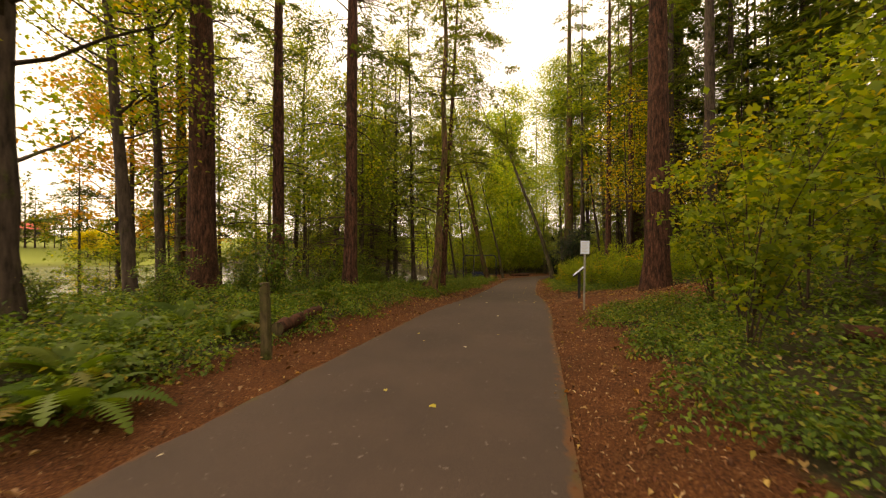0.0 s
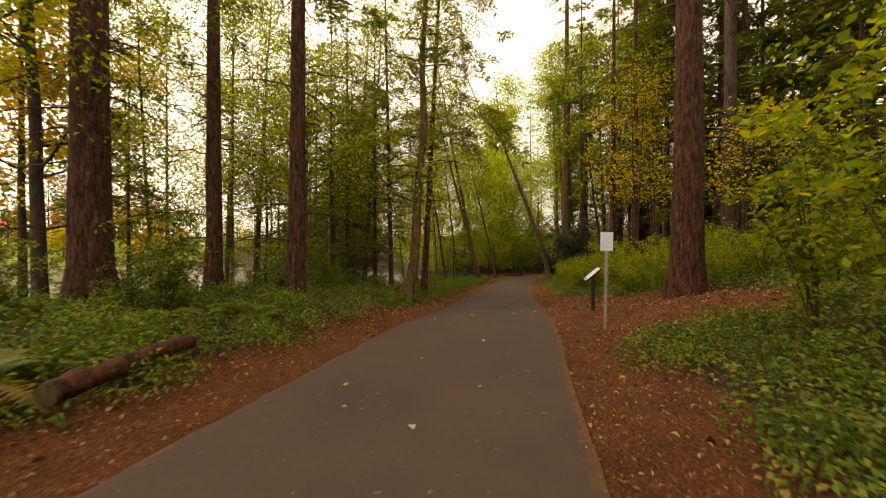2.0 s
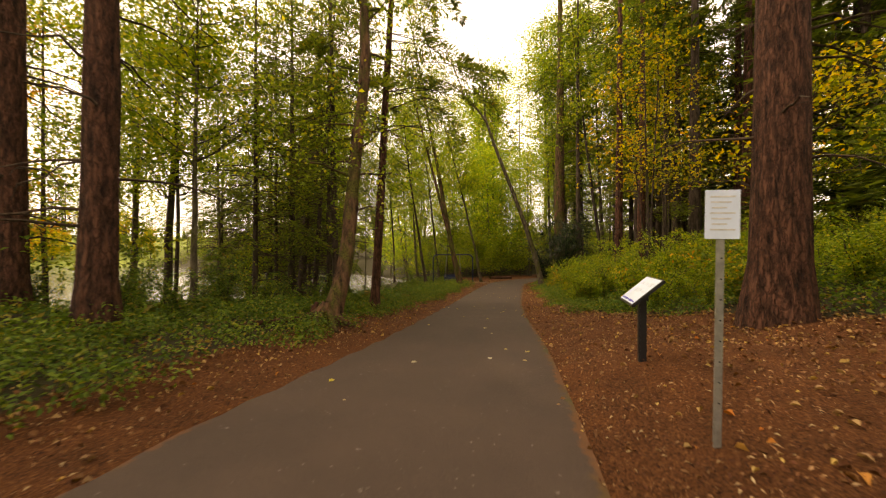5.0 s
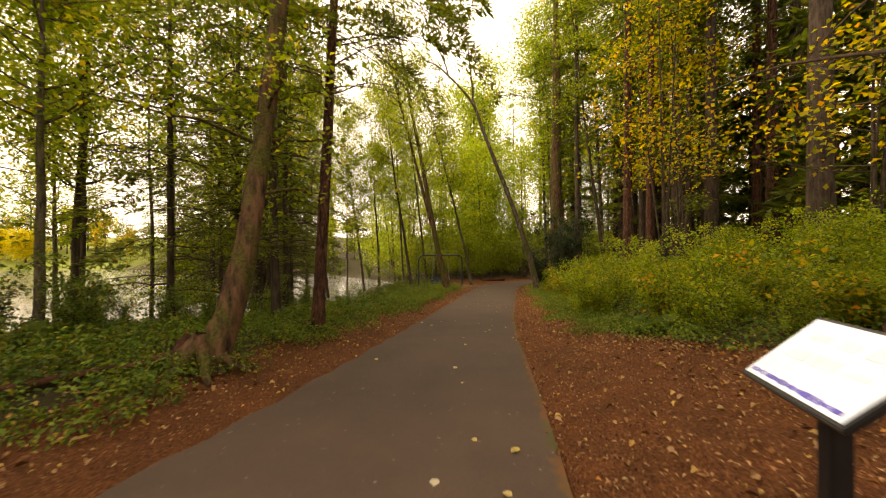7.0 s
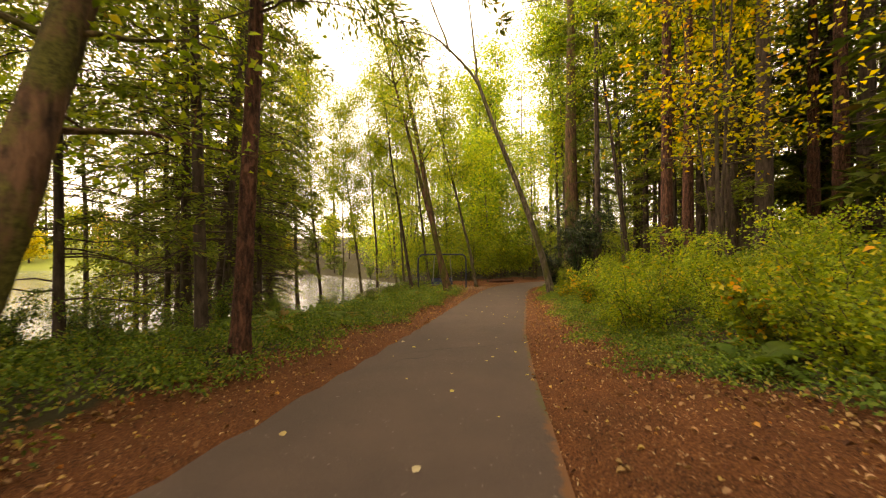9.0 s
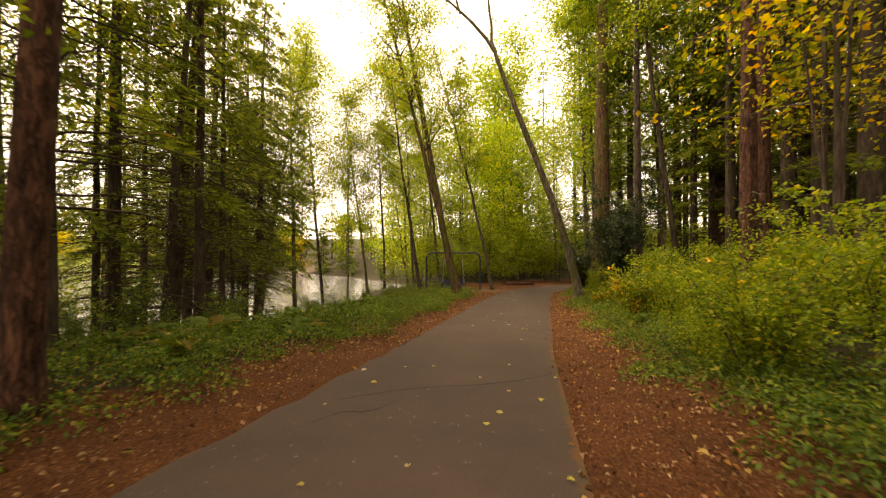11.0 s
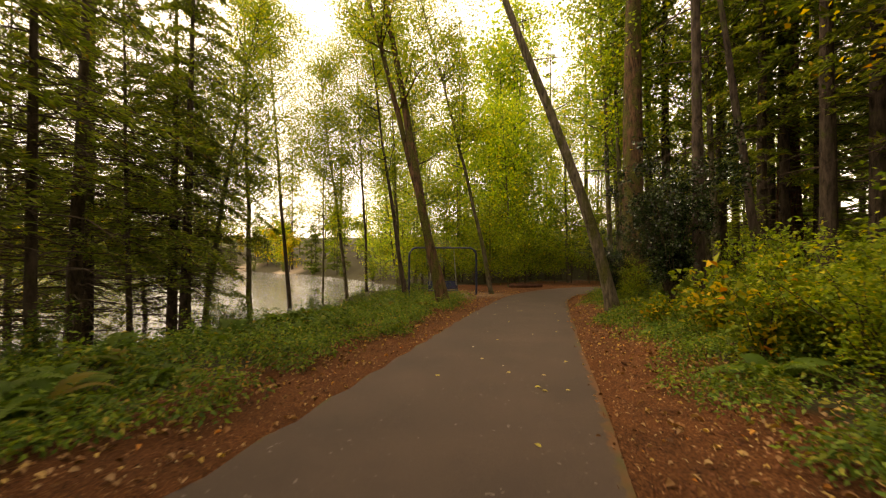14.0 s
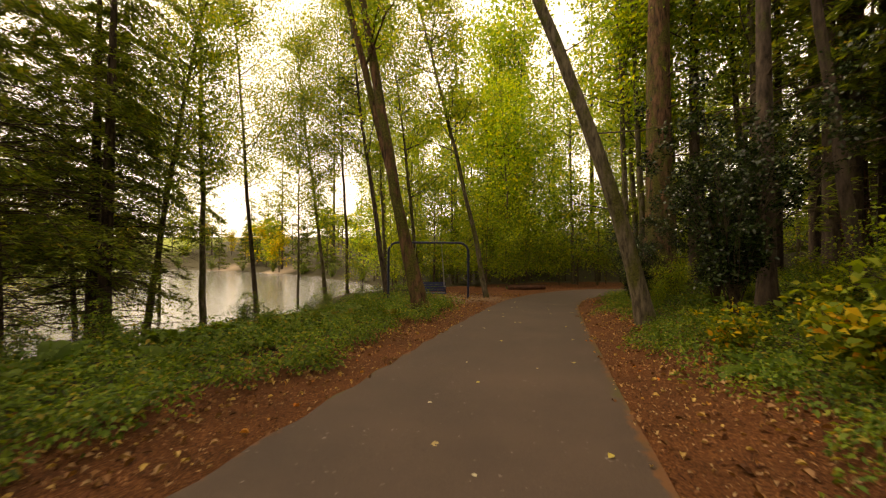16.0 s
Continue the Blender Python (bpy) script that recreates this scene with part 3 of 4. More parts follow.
def birch(x, y):
    """A leaning trunk that forks high up into long bare limbs."""
    rng = np.random.default_rng(141)
    root = empty("birch_tree", pose(x, y, at(x, y)), "leaning birch with a bare forked top arching over the path", "tree")
    t = np.linspace(0, 1, 16)
    path = np.stack([-3.7 * t ** 1.1 + 0.12 * np.sin(5 * t), 0.2 * t, 11.4 * t - 0.25], -1)
    v, f = tubes([(path, 0.19 * (1 - 0.5 * t) * (1 + 0.4 * np.exp(-11 * t / 0.4)))], 12, 0.04, rng)
    mesh_object("trunk", v, f, ALDER_BARK, root, True)
    fork = path[-1]
    ends = []
    for k, (dx, dy, dz, r, sag) in enumerate([(-3.6, 0.3, 3.2, 0.085, 0.7), (-0.7, -0.2, 5.2, 0.085, -0.3), (-2.0, 0.5, 5.0, 0.05, 0.4)]):
        q = np.linspace(0, 1, 8)
        start = fork if k < 2 else fork + np.array([-1.6, 0.15, 1.9])
        p = start + q[:, None] * np.array([dx, dy, dz]) + np.array([0, 0, 1]) * (sag * np.sin(np.pi * q))[:, None] + rng.normal(size=(8, 3)) * 0.05
        tube_part("limb", [(p, np.linspace(r, 0.02, 8))], 6, ALDER_BARK, root)
        for _ in range(9):
            i = rng.integers(2, 8)
            e = p[i] + np.array([rng.normal() * 0.8, rng.normal() * 0.8, rng.uniform(0.2, 1.3)])
            ends.append((np.array([p[i], (p[i] + e) / 2 + rng.normal(size=3) * 0.08, e]), [0.016, 0.011, 0.005]))
    for z in (2.6, 4.4, 6.3, 8.0, 9.2):
        s0 = along_path(path, z)
        e = s0 + np.array([rng.choice([-1, 1]) * rng.uniform(0.7, 1.8), rng.normal() * 0.5, rng.uniform(-0.2, 0.7)])
        ends.append((np.array([s0, (s0 + e) / 2 + rng.normal(size=3) * 0.1, e]), [0.022, 0.015, 0.006]))
    v, f = tubes(ends, 4)
    tagged(mesh_object("branchwork", v, f, ALDER_BARK, root, True), kind="stuff")
    src = np.concatenate([p[1:] for p, _ in ends])
    c = src[rng.integers(0, len(src), 300)] + rng.normal(size=(300, 3)) * 0.25
    v, f = leaves(c, np.array([0, 0, 0.8]) + rng.normal(size=(300, 3)) * 0.6, rng.uniform(0.06, 0.12, 300), rng, 0.7)
    mesh_object("crown", v, f, ALDER_LEAF, root)


def mossy_alder(x, y):
    """A mossy trunk that leans over from flared roots, then straightens."""
    rng = np.random.default_rng(90)
    root = empty("alder_tree", pose(x, y, at(x, y)), "mossy leaning alder with flared roots at the path's edge", "tree")
    z = np.linspace(-0.25, 15, 34)
    b = 1 - np.exp(-np.maximum(z, 0) / 3.0)
    path = np.stack([0.6 * b + 0.05 * np.sin(1.3 * z), 1.45 * b + 0.04 * np.sin(1.7 * z + 1), z], -1)
    v, f = tubes([(path, 0.17 * (1 - 0.7 * np.clip(z / 15, 0, 1)) * (1 + 0.5 * np.exp(-np.maximum(z, 0) / 0.35)))], 16, 0.085, rng)
    mesh_object("trunk", v, f, MOSS_BARK, root, True)
    for az, ln_ in ((-2.6, 0.9), (-1.9, 0.7), (-0.9, 0.55), (0.3, 0.6), (2.4, 0.7), (3.4, 1.0)):
        t = np.linspace(0, 1, 6)
        p = np.stack([ln_ * t * math.cos(az), ln_ * t * math.sin(az), 0.42 * (1 - t) ** 2 - 0.06 * t + 0.02], -1) + rng.normal(size=(6, 3)) * 0.015
        tube_part("root", [(p, np.linspace(0.1, 0.025, 6))], 8, MOSS_BARK, root)
    limbs, src = [], []
    for zz in rng.uniform(2.4, 14, 34):
        az, ln_ = rng.uniform(0, 2 * np.pi), rng.uniform(0.7, 2.4)
        t = np.linspace(0, 1, 6)[:, None]
        p = along_path(path, zz) + t * ln_ * np.array([math.cos(az), math.sin(az), 0.35]) - np.array([0, 0, 0.25]) * ln_ * t ** 2 + rng.normal(size=(6, 3)) * 0.06 * t
        limbs.append((p, np.linspace(0.035, 0.005, 6)))
        src.append(p[2:])
        for _ in range(3):
            q = p[rng.integers(2, 6)]
            e = q + unit(rng.normal(size=3)) * ln_ * 0.35
            limbs.append((np.array([q, (q + e) / 2 + rng.normal(size=3) * 0.04, e]), [0.01, 0.007, 0.003]))
            src.append(np.array([(q + e) / 2, e]))
    v, f = tubes(limbs, 4)
    tagged(mesh_object("branchwork", v, f, MOSS_BARK, root, True), kind="stuff")
    src = np.concatenate(src)
    c = src[rng.integers(0, len(src), 4200)] + rng.normal(size=(4200, 3)) * 0.24
    v, f = leaves(c, np.array([0, 0, 0.8]) + rng.normal(size=(4200, 3)) * 0.6, rng.uniform(0.06, 0.13, 4200), rng, 0.7)
    mesh_object("crown", v, f, ALDER_LEAF, root)


def tube_part(name, paths, sides, mat, parent, label=""):
    v, f = tubes(paths, sides)
    return tagged(mesh_object(name, v, f, mat, parent, True), label)


FIR = "tall fir with furrowed red-brown bark and dead lower branches"
HEM = "dark hemlock with drooping needle branches beside the path"
ALD = "slim mossy alder with yellow-green leaves on the lake bank"
# firs of the left bank: place, radius, height, lean
for k, (x, y, r, h, lx, n_dead) in enumerate([(-7.46, 11.1, 0.42, 31, 0.0, 26), (-12.0, 16.4, 0.27, 27, 0.0, 18), (-6.46, 14.03, 0.25, 28, 0.003, 34), (-3.15, 12.1, 0.235, 28, 0.006, 30)]):
    plant(conifer("fir_tree", r, h, 10 + k, FIR_BARK, (lx, 0), (0.27, 1), 60, 3.0, (1.5, 11), n_dead, 40, 0.17, 0.5, twigs=3, label=FIR, group="firs by the lake"), x, y)
for k, (x, y, r, h, lx, bd) in enumerate([(-8.03, 9.3, 0.17, 17, -0.09, 0.3), (-9.0, 11.5, 0.16, 18, -0.05, 0.0), (-6.75, 5.5, 0.22, 16, 0.0, 0.0)]):
    plant(broadleaf("alder_tree", r, h, 30 + k, DARK_BARK, ALDER_LEAF, (lx, 0), (0.15, 1), 34, 2.9, 8000, 0.12, label="dark-barked alder with green leaves on the lake bank", bend=bd), x, y)
# right-hand firs
for k, (x, y, r, h, n_dead) in enumerate([(7.3, 12.3, 0.4, 32, 22), (12.7, 36.2, 0.52, 34, 6), (19.7, 36.3, 0.47, 34, 10), (10.95, 23.8, 0.2, 27, 8), (14.0, 26.9, 0.24, 29, 12), (19.0, 25.4, 0.28, 30, 14), (20.9, 28.1, 0.26, 30, 14)]):
    plant(conifer("fir_tree", r, h, 50 + k, FIR_BARK if k != 1 else MOSS_BARK, (0.004, 0), (0.36 if k else 0.3, 1), 60, 3.3, (2.5, 13), n_dead, 30, 0.2, 0.45, twigs=2, label="thick fir with red-brown furrowed bark beside the path", group="firs of the hillside"), x, y)
# hemlocks beside the path
for k, (x, y, r, h, lx, live) in enumerate([(-0.05, 18.0, 0.15, 21, 0.05, 0.26), (-1.6, 19.6, 0.13, 17, -0.02, 0.16), (-4.4, 19.6, 0.1, 15, 0.0, 0.14), (-3.9, 24.4, 0.13, 17, 0.07, 0.16), (-4.7, 23.8, 0.17, 18, 0.0, 0.2),
                                             (-5.3, 26.4, 0.22, 18, 0.075, 0.26), (-9.9, 33.4, 0.27, 20, 0.01, 0.24), (-7.0, 34.8, 0.24, 19, 0.02, 0.24), (-8.0, 35.4, 0.23, 19, 0.0, 0.22), (-12.3, 35.4, 0.16, 17, 0.0, 0.22),
                                             (-8.9, 29.6, 0.16, 17, 0.0, 0.26), (-11.5, 38.2, 0.12, 16, -0.08, 0.24), (-3.6, 26.4, 0.11, 15, 0.0, 0.16), (-6.3, 29.6, 0.2, 18, 0.03, 0.22),
                                             (-6.2, 31.4, 0.1, 15, -0.03, 0.22), (-12.0, 31.0, 0.14, 17, 0.02, 0.18), (-9.4, 37.0, 0.12, 15, 0.03, 0.2), (-13.8, 34.0, 0.15, 17, 0.0, 0.18)]):
    plant(conifer("hemlock_tree", r, h, 70 + k, FIR_BARK if k == 0 else DARK_BARK, (lx, 0), (live, 1), 82 if k == 0 else (112 if y > 31 else 60), 4.6 if k == 0 else (4.0 if y > 31 else 3.4), (0.8, 8.0) if k else (3.5, 9.0), 60 if y > 25 else (34 if k else 8), 52 if y > 31 else (24 if y > 25 else (58 if k == 0 else 38)), 0.16, 0.55, label=HEM, group="hemlocks by the lake", needle=HEMLOCK_NEEDLE, twigs=5), x, y)
# mossy leaning tree beside the path
mossy_alder(-0.5, 14.35)
# slim alders of the lake bank
for k, (x, y, r, h, lx, bd, low) in enumerate([(-8.35, 21.4, 0.09, 15, 0.0, 0, 0.3), (-10.8, 17.2, 0.09, 16, -0.05, 0, 0.25), (-11.4, 23.1, 0.16, 18, 0.03, 0, 0.3), (-9.3, 22.2, 0.18, 18, 0.06, 0, 0.3), (-8.5, 18.7, 0.09, 15, -0.01, 0, 0.3),
                                                 (-8.4, 24.4, 0.09, 15, 0.0, 0, 0.35), (-3.3, 24.9, 0.15, 18, 0.0, 0, 0.4), (-9.0, 38.6, 0.17, 20, 0.12, 0.4, 0.4), (-7.0, 39.8, 0.17, 21, -0.03, 0, 0.35), (-6.1, 43.1, 0.15, 21, -0.09, 0, 0.38),
                                                 (-5.0, 45.8, 0.09, 14, 0.0, 0, 0.35), (-3.4, 46.6, 0.14, 20, -0.12, 0, 0.38), (1.6, 42.0, 0.15, 20, -0.14, 0, 0.35), (6.75, 40.0, 0.13, 20, -0.2, 0.25, 0.35), (-4.4, 16.2, 0.09, 9, 0.02, 0, 0.4),
                                                 (-13.3, 21.5, 0.12, 17, 0.0, 0, 0.25), (3.0, 45.5, 0.14, 19, -0.12, 0, 0.3), (-13.5, 26.0, 0.12, 16, 0.0, 0, 0.35), (-5.6, 24.3, 0.1, 15, 0.0, 0, 0.3), (-10.6, 41.5, 0.1, 15, 0.0, 0, 0.35),
                                                 (-10.5, 14.2, 0.1, 15, 0.0, 0, 0.15), (-1.9, 46.4, 0.12, 20, -0.05, 0, 0.42), (0.6, 47.0, 0.13, 20, -0.05, 0, 0.3)]):
    plant(broadleaf("alder_tree", r, h, 100 + k, ALDER_BARK if k % 3 else DARK_BARK, ALDER_LEAF, (lx, 0), (low, 1), 40 if y > 36 else 30, 3.7 if y > 36 else 2.7, 14500 if y > 36 else 6200, 0.12, label=ALD, group="alders of the lake bank", spread=0.42, bend=bd), x, y)
plant(broadleaf("alder_tree", 0.21, 21, 140, MOSS_BARK, ALDER_LEAF, (-0.19, 0.02), (0.36, 1), 34, 3.2, 11000, 0.115, stems=2, label="two-stemmed leaning alder with mossy bark before the swing"), 4.2, 33.5)
birch(9.6, 31.1)
plant(broadleaf("alder_tree", 0.13, 18, 142, DARK_BARK, ALDER_LEAF, (-0.14, 0.0), (0.5, 1), 14, 2.2, 2400, 0.12, label="dark slim leaning alder on the hillside"), 13.6, 30.4)
plant(conifer("fir_tree", 0.18, 26, 143, DARK_BARK, (0.0, 0), (0.4, 1), 46, 2.6, (4, 12), 12, 22, 0.28, label="dark straight fir behind the holly bush"), 12.0, 30.8)
# vine maples
for k, (x, y, h, n) in enumerate([(11.6, 22.4, 11.5, 2100), (14.6, 25.5, 13, 2500), (13.4, 17.5, 6.5, 1500)]):
    plant(broadleaf("maple_tree", 0.08, h, 150 + k, DARK_BARK, MAPLE_LEAF, (-0.05, -0.05), (0.3, 1), 30, 3.3, n, 0.15, stems=3, label="vine maple with yellow and orange autumn leaves", group="vine maples", rise=0.25), x, y)
for k, (x, y) in enumerate([(-14.5, 16.0), (-11.6, 13.4), (-15, 21)]):
    plant(broadleaf("maple_tree", 0.12, 15, 155 + k, DARK_BARK, GOLD_LEAF, (0.0, 0), (0.3, 1), 24, 3.0, 4200, 0.17, label="golden-leaved maple at the lake's edge", group="golden maples"), x, y)
# tall maples over the bend
for k, (x, y, h) in enumerate([(14.9, 39.8, 24), (13.2, 39.4, 24), (14.6, 41.4, 22), (16.4, 36.0, 23), (13.6, 38.8, 21), (18.8, 30.8, 21), (17.6, 38.4, 24)]):
    plant(broadleaf("maple_tree", 0.16, h, 160 + k, ALDER_BARK, LIME_LEAF, (-0.05, 0), (0.22 if k < 3 else 0.32, 1), 38, 4.0, 9500, 0.17, label="tall yellow-green maple above the bend of the path", group="tall maples", spread=0.55), x, y)

# young hemlocks behind the firs of the bank
for k, (x, y, h) in enumerate([(-10.4, 15.6, 8.5), (-13.6, 17.8, 9.5), (-15.2, 15.0, 9.0)]):
    plant(conifer("hemlock_tree", 0.08, h, 180 + k, DARK_BARK, (0.0, 0), (0.1, 1), 52, 2.5, (0.5, 2.0), 10, 34, 0.16, 0.4, label="young dark hemlock with low boughs on the lake bank", group="young hemlocks", twigs=3), x, y)
# hemlocks of the hillside
hill_hemlock = [conifer("hemlock_tree", 0.2 + 0.05 * k, 21 + 3 * k, 190 + k, DARK_BARK, (0.01, 0), (0.14, 1), 84, 3.8, (1.0, 6.0), 20, 34, 0.22, 0.5, label="green hemlock with drooping boughs on the hillside", group="hemlocks of the hillside", needle=HEMLOCK_NEEDLE, twigs=2) for k in range(2)]
for k, (x, y) in enumerate([(16.5, 33.9), (18.0, 31.4), (17.8, 34.4), (15.6, 38.6), (22.0, 33.4), (16.8, 27.9), (23.6, 29.6), (16.2, 41.2)]):
    if k < 2:
        plant(hill_hemlock[k], x, y, 40 * k)
    else:
        repeat(hill_hemlock[k % 2], x, y, 77 * k, 0.9 + 0.05 * (k % 4))
# background woods
bg_fir = [conifer("fir_tree", 0.2 + 0.05 * k, 27 + 2 * k, 200 + k, DARK_BARK, (0, 0), (0.17 + 0.08 * k, 1), 64, 3.0, (1.5, 12), 14, 13, 0.42, 0.45, label="straight dark fir in the dense woods", group="firs of the woods") for k in range(4)]
bg_dec = [broadleaf("maple_tree", 0.11 + 0.02 * k, 15 + 1.5 * k, 210 + k, ALDER_BARK, LIME_LEAF, (0.03 * (k - 1.5), 0), (0.08, 1), 26, 3.2, 4200, 0.22, stems=1 + k % 2, label="green and yellowing maple in the woods", group="maples of the woods", spread=0.7) for k in range(4)]
hazel = [broadleaf("hazel_tree", 0.035, 5.0 + k, 220 + k, TWIG, HAZEL_LEAF, (0.04 * (k - 1), 0), (0.12, 1), 16, 1.9, 1500, 0.165, stems=3, label="young green hazel under the firs", group="young hazels", spread=0.4, rise=0.35) for k in range(3)]
young_fir = [conifer("fir_tree", 0.11, 10 + 2 * k, 225 + k, DARK_BARK, (0, 0), (0.04, 1), 60, 2.6, (0.5, 1), 1, 9, 0.58, 0.3, label="young dark fir with branches down to the ground", group="young firs") for k in range(2)]
far_fir = [conifer("fir_tree", 0.25, 20 + 3 * k, 230 + k, DARK_BARK, (0, 0), (0.08, 1), 60, 3.0, (1.5, 2), 1, 3.2, 1.2, label="distant fir on the far shore", group="firs of the far shore") for k in range(2)]
far_dec = [broadleaf("maple_tree", 0.15, 11 + k, 240 + k, DARK_BARK, (ALDER_LEAF, MAPLE_LEAF)[k], (0, 0), (0.1, 1), 16, 3.2, 1000, 0.6, label="distant autumn maple on the far shore", group="maples of the far shore", spread=0.8) for k in range(2)]
rng0 = np.random.default_rng(77)
spots = [(19.7, 36.3), (12.7, 36.2), (10.95, 23.8), (14.0, 26.9), (19.0, 25.4), (20.9, 28.1), (4.2, 33.5), (9.2, 31.1), (7.3, 12.3), (10.2, 30.2)]


def uphill(x, y):
    """How far right of the straight stretch of the road."""
    m = LINE[:, 1] < 41
    return x - np.interp(y, LINE[m, 1], LINE[m, 0])


def sow(kinds, n, xr, yr, gap, test, scale=(0.85, 1.15)):
    """Copies of the kinds at random free spots that pass the test."""
    x, y = rng0.uniform(*xr, 1500), rng0.uniform(*yr, 1500)
    u, _ = beside(x, y)
    m = (np.abs(u) > HALF + 1.6) & (land(x, y) > LAKE + 0.15) & test(x, y, uphill(x, y))
    used = 0
    for px, py in zip(x[m], y[m]):
        if used == n:
            break
        if any((px - a) ** 2 + (py - b) ** 2 < gap * gap for a, b in spots):
            continue
        spots.append((px, py))
        repeat(kinds[used % len(kinds)], px, py, rng0.uniform(0, 360), rng0.uniform(*scale))
        used += 1


for k, ob in enumerate(bg_fir):
    plant(ob, 21 + 3.7 * k, 17 + 6 * k, 40 * k)
for k, ob in enumerate(bg_dec):
    plant(ob, (9.5, 5.0, 14.5, -1.0)[k], (50, 53, 51, 56)[k], 70 * k)
for k, ob in enumerate(hazel):
    plant(ob, (9.0, 12.5, 8.2)[k], (7.0, 8.5, 3.5)[k], 70 * k)
for k, ob in enumerate(young_fir):
    plant(ob, 20 + 3 * k, 22 + 8 * k)
for k, ob in enumerate(far_fir + far_dec):
    plant(ob, -115 + 12 * k, 116 - 3 * k, 70 * k)
sow(hazel, 14, (5, 16), (-4, 9), 1.5, lambda x, y, w: (w > 4.2) & (w < 11) & ~((y > 6) & (w < 6)), (0.6, 1.2))
sow(hazel, 9, (12, 34), (9, 36), 2.5, lambda x, y, w: (w > 12) & (w < 22), (0.5, 0.8))
sow(hazel, 5, (-16, -4), (12, 24), 2.0, lambda x, y, w: w < -8, (0.5, 0.8))
sow(hazel, 24, (-1, 24), (45.5, 51), 1.0, lambda x, y, w: (y > 48) | (x < 9), (0.6, 1.1))
sow(bg_fir, 44, (9, 48), (-14, 60), 2.3, lambda x, y, w: w > np.where(y < 22, 8, 11))
sow(young_fir, 10, (13, 40), (14, 43), 1.9, lambda x, y, w: (w > 10.5) & (w < 26), (0.8, 1.2))
sow(bg_fir, 26, (14, 36), (24, 43), 1.7, lambda x, y, w: (w > 9.5) & (w < 24))
sow(far_fir, 34, (26, 75), (-10, 75), 2.2, lambda x, y, w: w > 20, (0.9, 1.25))
sow(bg_fir, 10, (-25, 40), (58, 95), 4, lambda x, y, w: y > 50)
sow(hazel, 20, (-5, 28), (49, 57), 1.2, lambda x, y, w: y > 48.5, (1.0, 1.5))
sow(bg_dec, 28, (-6, 36), (47, 68), 2.2, lambda x, y, w: y > 48 + 0.02 * x)
sow(bg_fir + bg_dec, 11, (-16, 14), (-30, -6), 3.0, lambda x, y, w: np.abs(w) > 4)
sow(bg_dec, 6, (5, 14), (54, 72), 1.5, lambda x, y, w: y > 53, (1.35, 1.7))
sow(young_fir + far_dec, 9, (-40, -6), (56, 96), 2.5, lambda x, y, w: (np.hypot((x + 75) / 85, (y - 20) / 75) > 1.0) & (np.hypot((x + 75) / 85, (y - 20) / 75) < 1.08), (0.5, 0.9))
# woods on the far shore
for k in range(90):
    a = radians(42 + 1.15 * k) if k < 76 else radians(130 + 9 * (k - 76))
    q = rng0.uniform(1.1, 1.35)
    x, y = -75 + 85 * q * math.cos(a), 20 + 75 * q * math.sin(a)
    if x < -88 and x > -125 and q < 1.25 and y > 0:
        q = 1.3
        x, y = -75 + 85 * q * math.cos(a), 20 + 75 * q * math.sin(a)
    repeat((far_fir + far_dec + far_fir)[k % 6], x, y, 31.0 * k, rng0.uniform(0.75, 1.1) if 95 < math.degrees(a) < 122 else rng0.uniform(0.42, 0.7))
for k, (x, y, sc) in enumerate([(-100, 101, 1.0), (-92, 101, 1.05)]):
    plant(broadleaf("round_tree", 0.2, 8.4, 250 + k, DARK_BARK, YELLOW_LEAF, (0, 0), (0.12, 0.85), 46, 4.4, 4200, 0.42, label="round bright yellow tree on the far lawn", group="round golden trees", rise=0.3, spread=0.6), x, y)


# ---- undergrowth ----
def clumps(name, centres, heights, radii, per, size, mat, seed, width=0.48, label="", full=False, up=0.9):
    """Low leafy clumps that run together into one cover."""
    rng = np.random.default_rng(seed)
    n = len(centres)
    idx = np.repeat(np.arange(n), per)
    m = len(idx)
    az, q = rng.uniform(0, 2 * np.pi, m), np.sqrt(rng.uniform(0, 1, m))
    out = np.stack([np.cos(az), np.sin(az)], -1)
    xy = centres[idx] + out * (q * radii[idx])[:, None]
    lift = heights[idx] * (0.25 + 0.75 * rng.uniform(0.15, 1, m)) * np.sqrt(np.clip(1 - 0.8 * q * q, 0, 1))
    p = np.column_stack([xy, land(xy[:, 0], xy[:, 1]) + lift])
    nrm = np.column_stack([out * 0.5 * q[:, None], np.full(m, up)]) + rng.normal(size=(m, 3)) * 0.55
    along = np.column_stack([out, np.full(m, -0.2)]) + rng.normal(size=(m, 3)) * 0.5
    v, f = leaves(p, nrm, size * rng.uniform(0.55, 1.35, m), rng, width, along, full)
    return tagged(mesh_object(name, v, f, mat), label, "plants", kind="stuff")


def scatter(rng, n, xr, yr, keep):
    x, y = rng.uniform(*xr, n), rng.uniform(*yr, n)
    u, ny = beside(x, y)
    m = keep(x, y, u, ny, rng.uniform(0, 1, n)) & (land(x, y) > LAKE + 0.05)
    return np.stack([x[m], y[m]], -1), u[m], ny[m]


def margin(u, ny):
    """Width of the bare litter strip."""
    return np.where(u > 0, np.interp(ny, [0, 8, 8.7, 9.5, 10.5, 13, 15.5, 18, 22, 50], [0.9, 1.0, 1.5, 3.0, 4.5, 4.0, 2.6, 1.2, 0.9, 0.8]), np.interp(ny, [0, 12, 19, 24, 35, 38, 50], [0.85, 1.0, 1.1, 0.85, 0.9, 5.5, 6]))


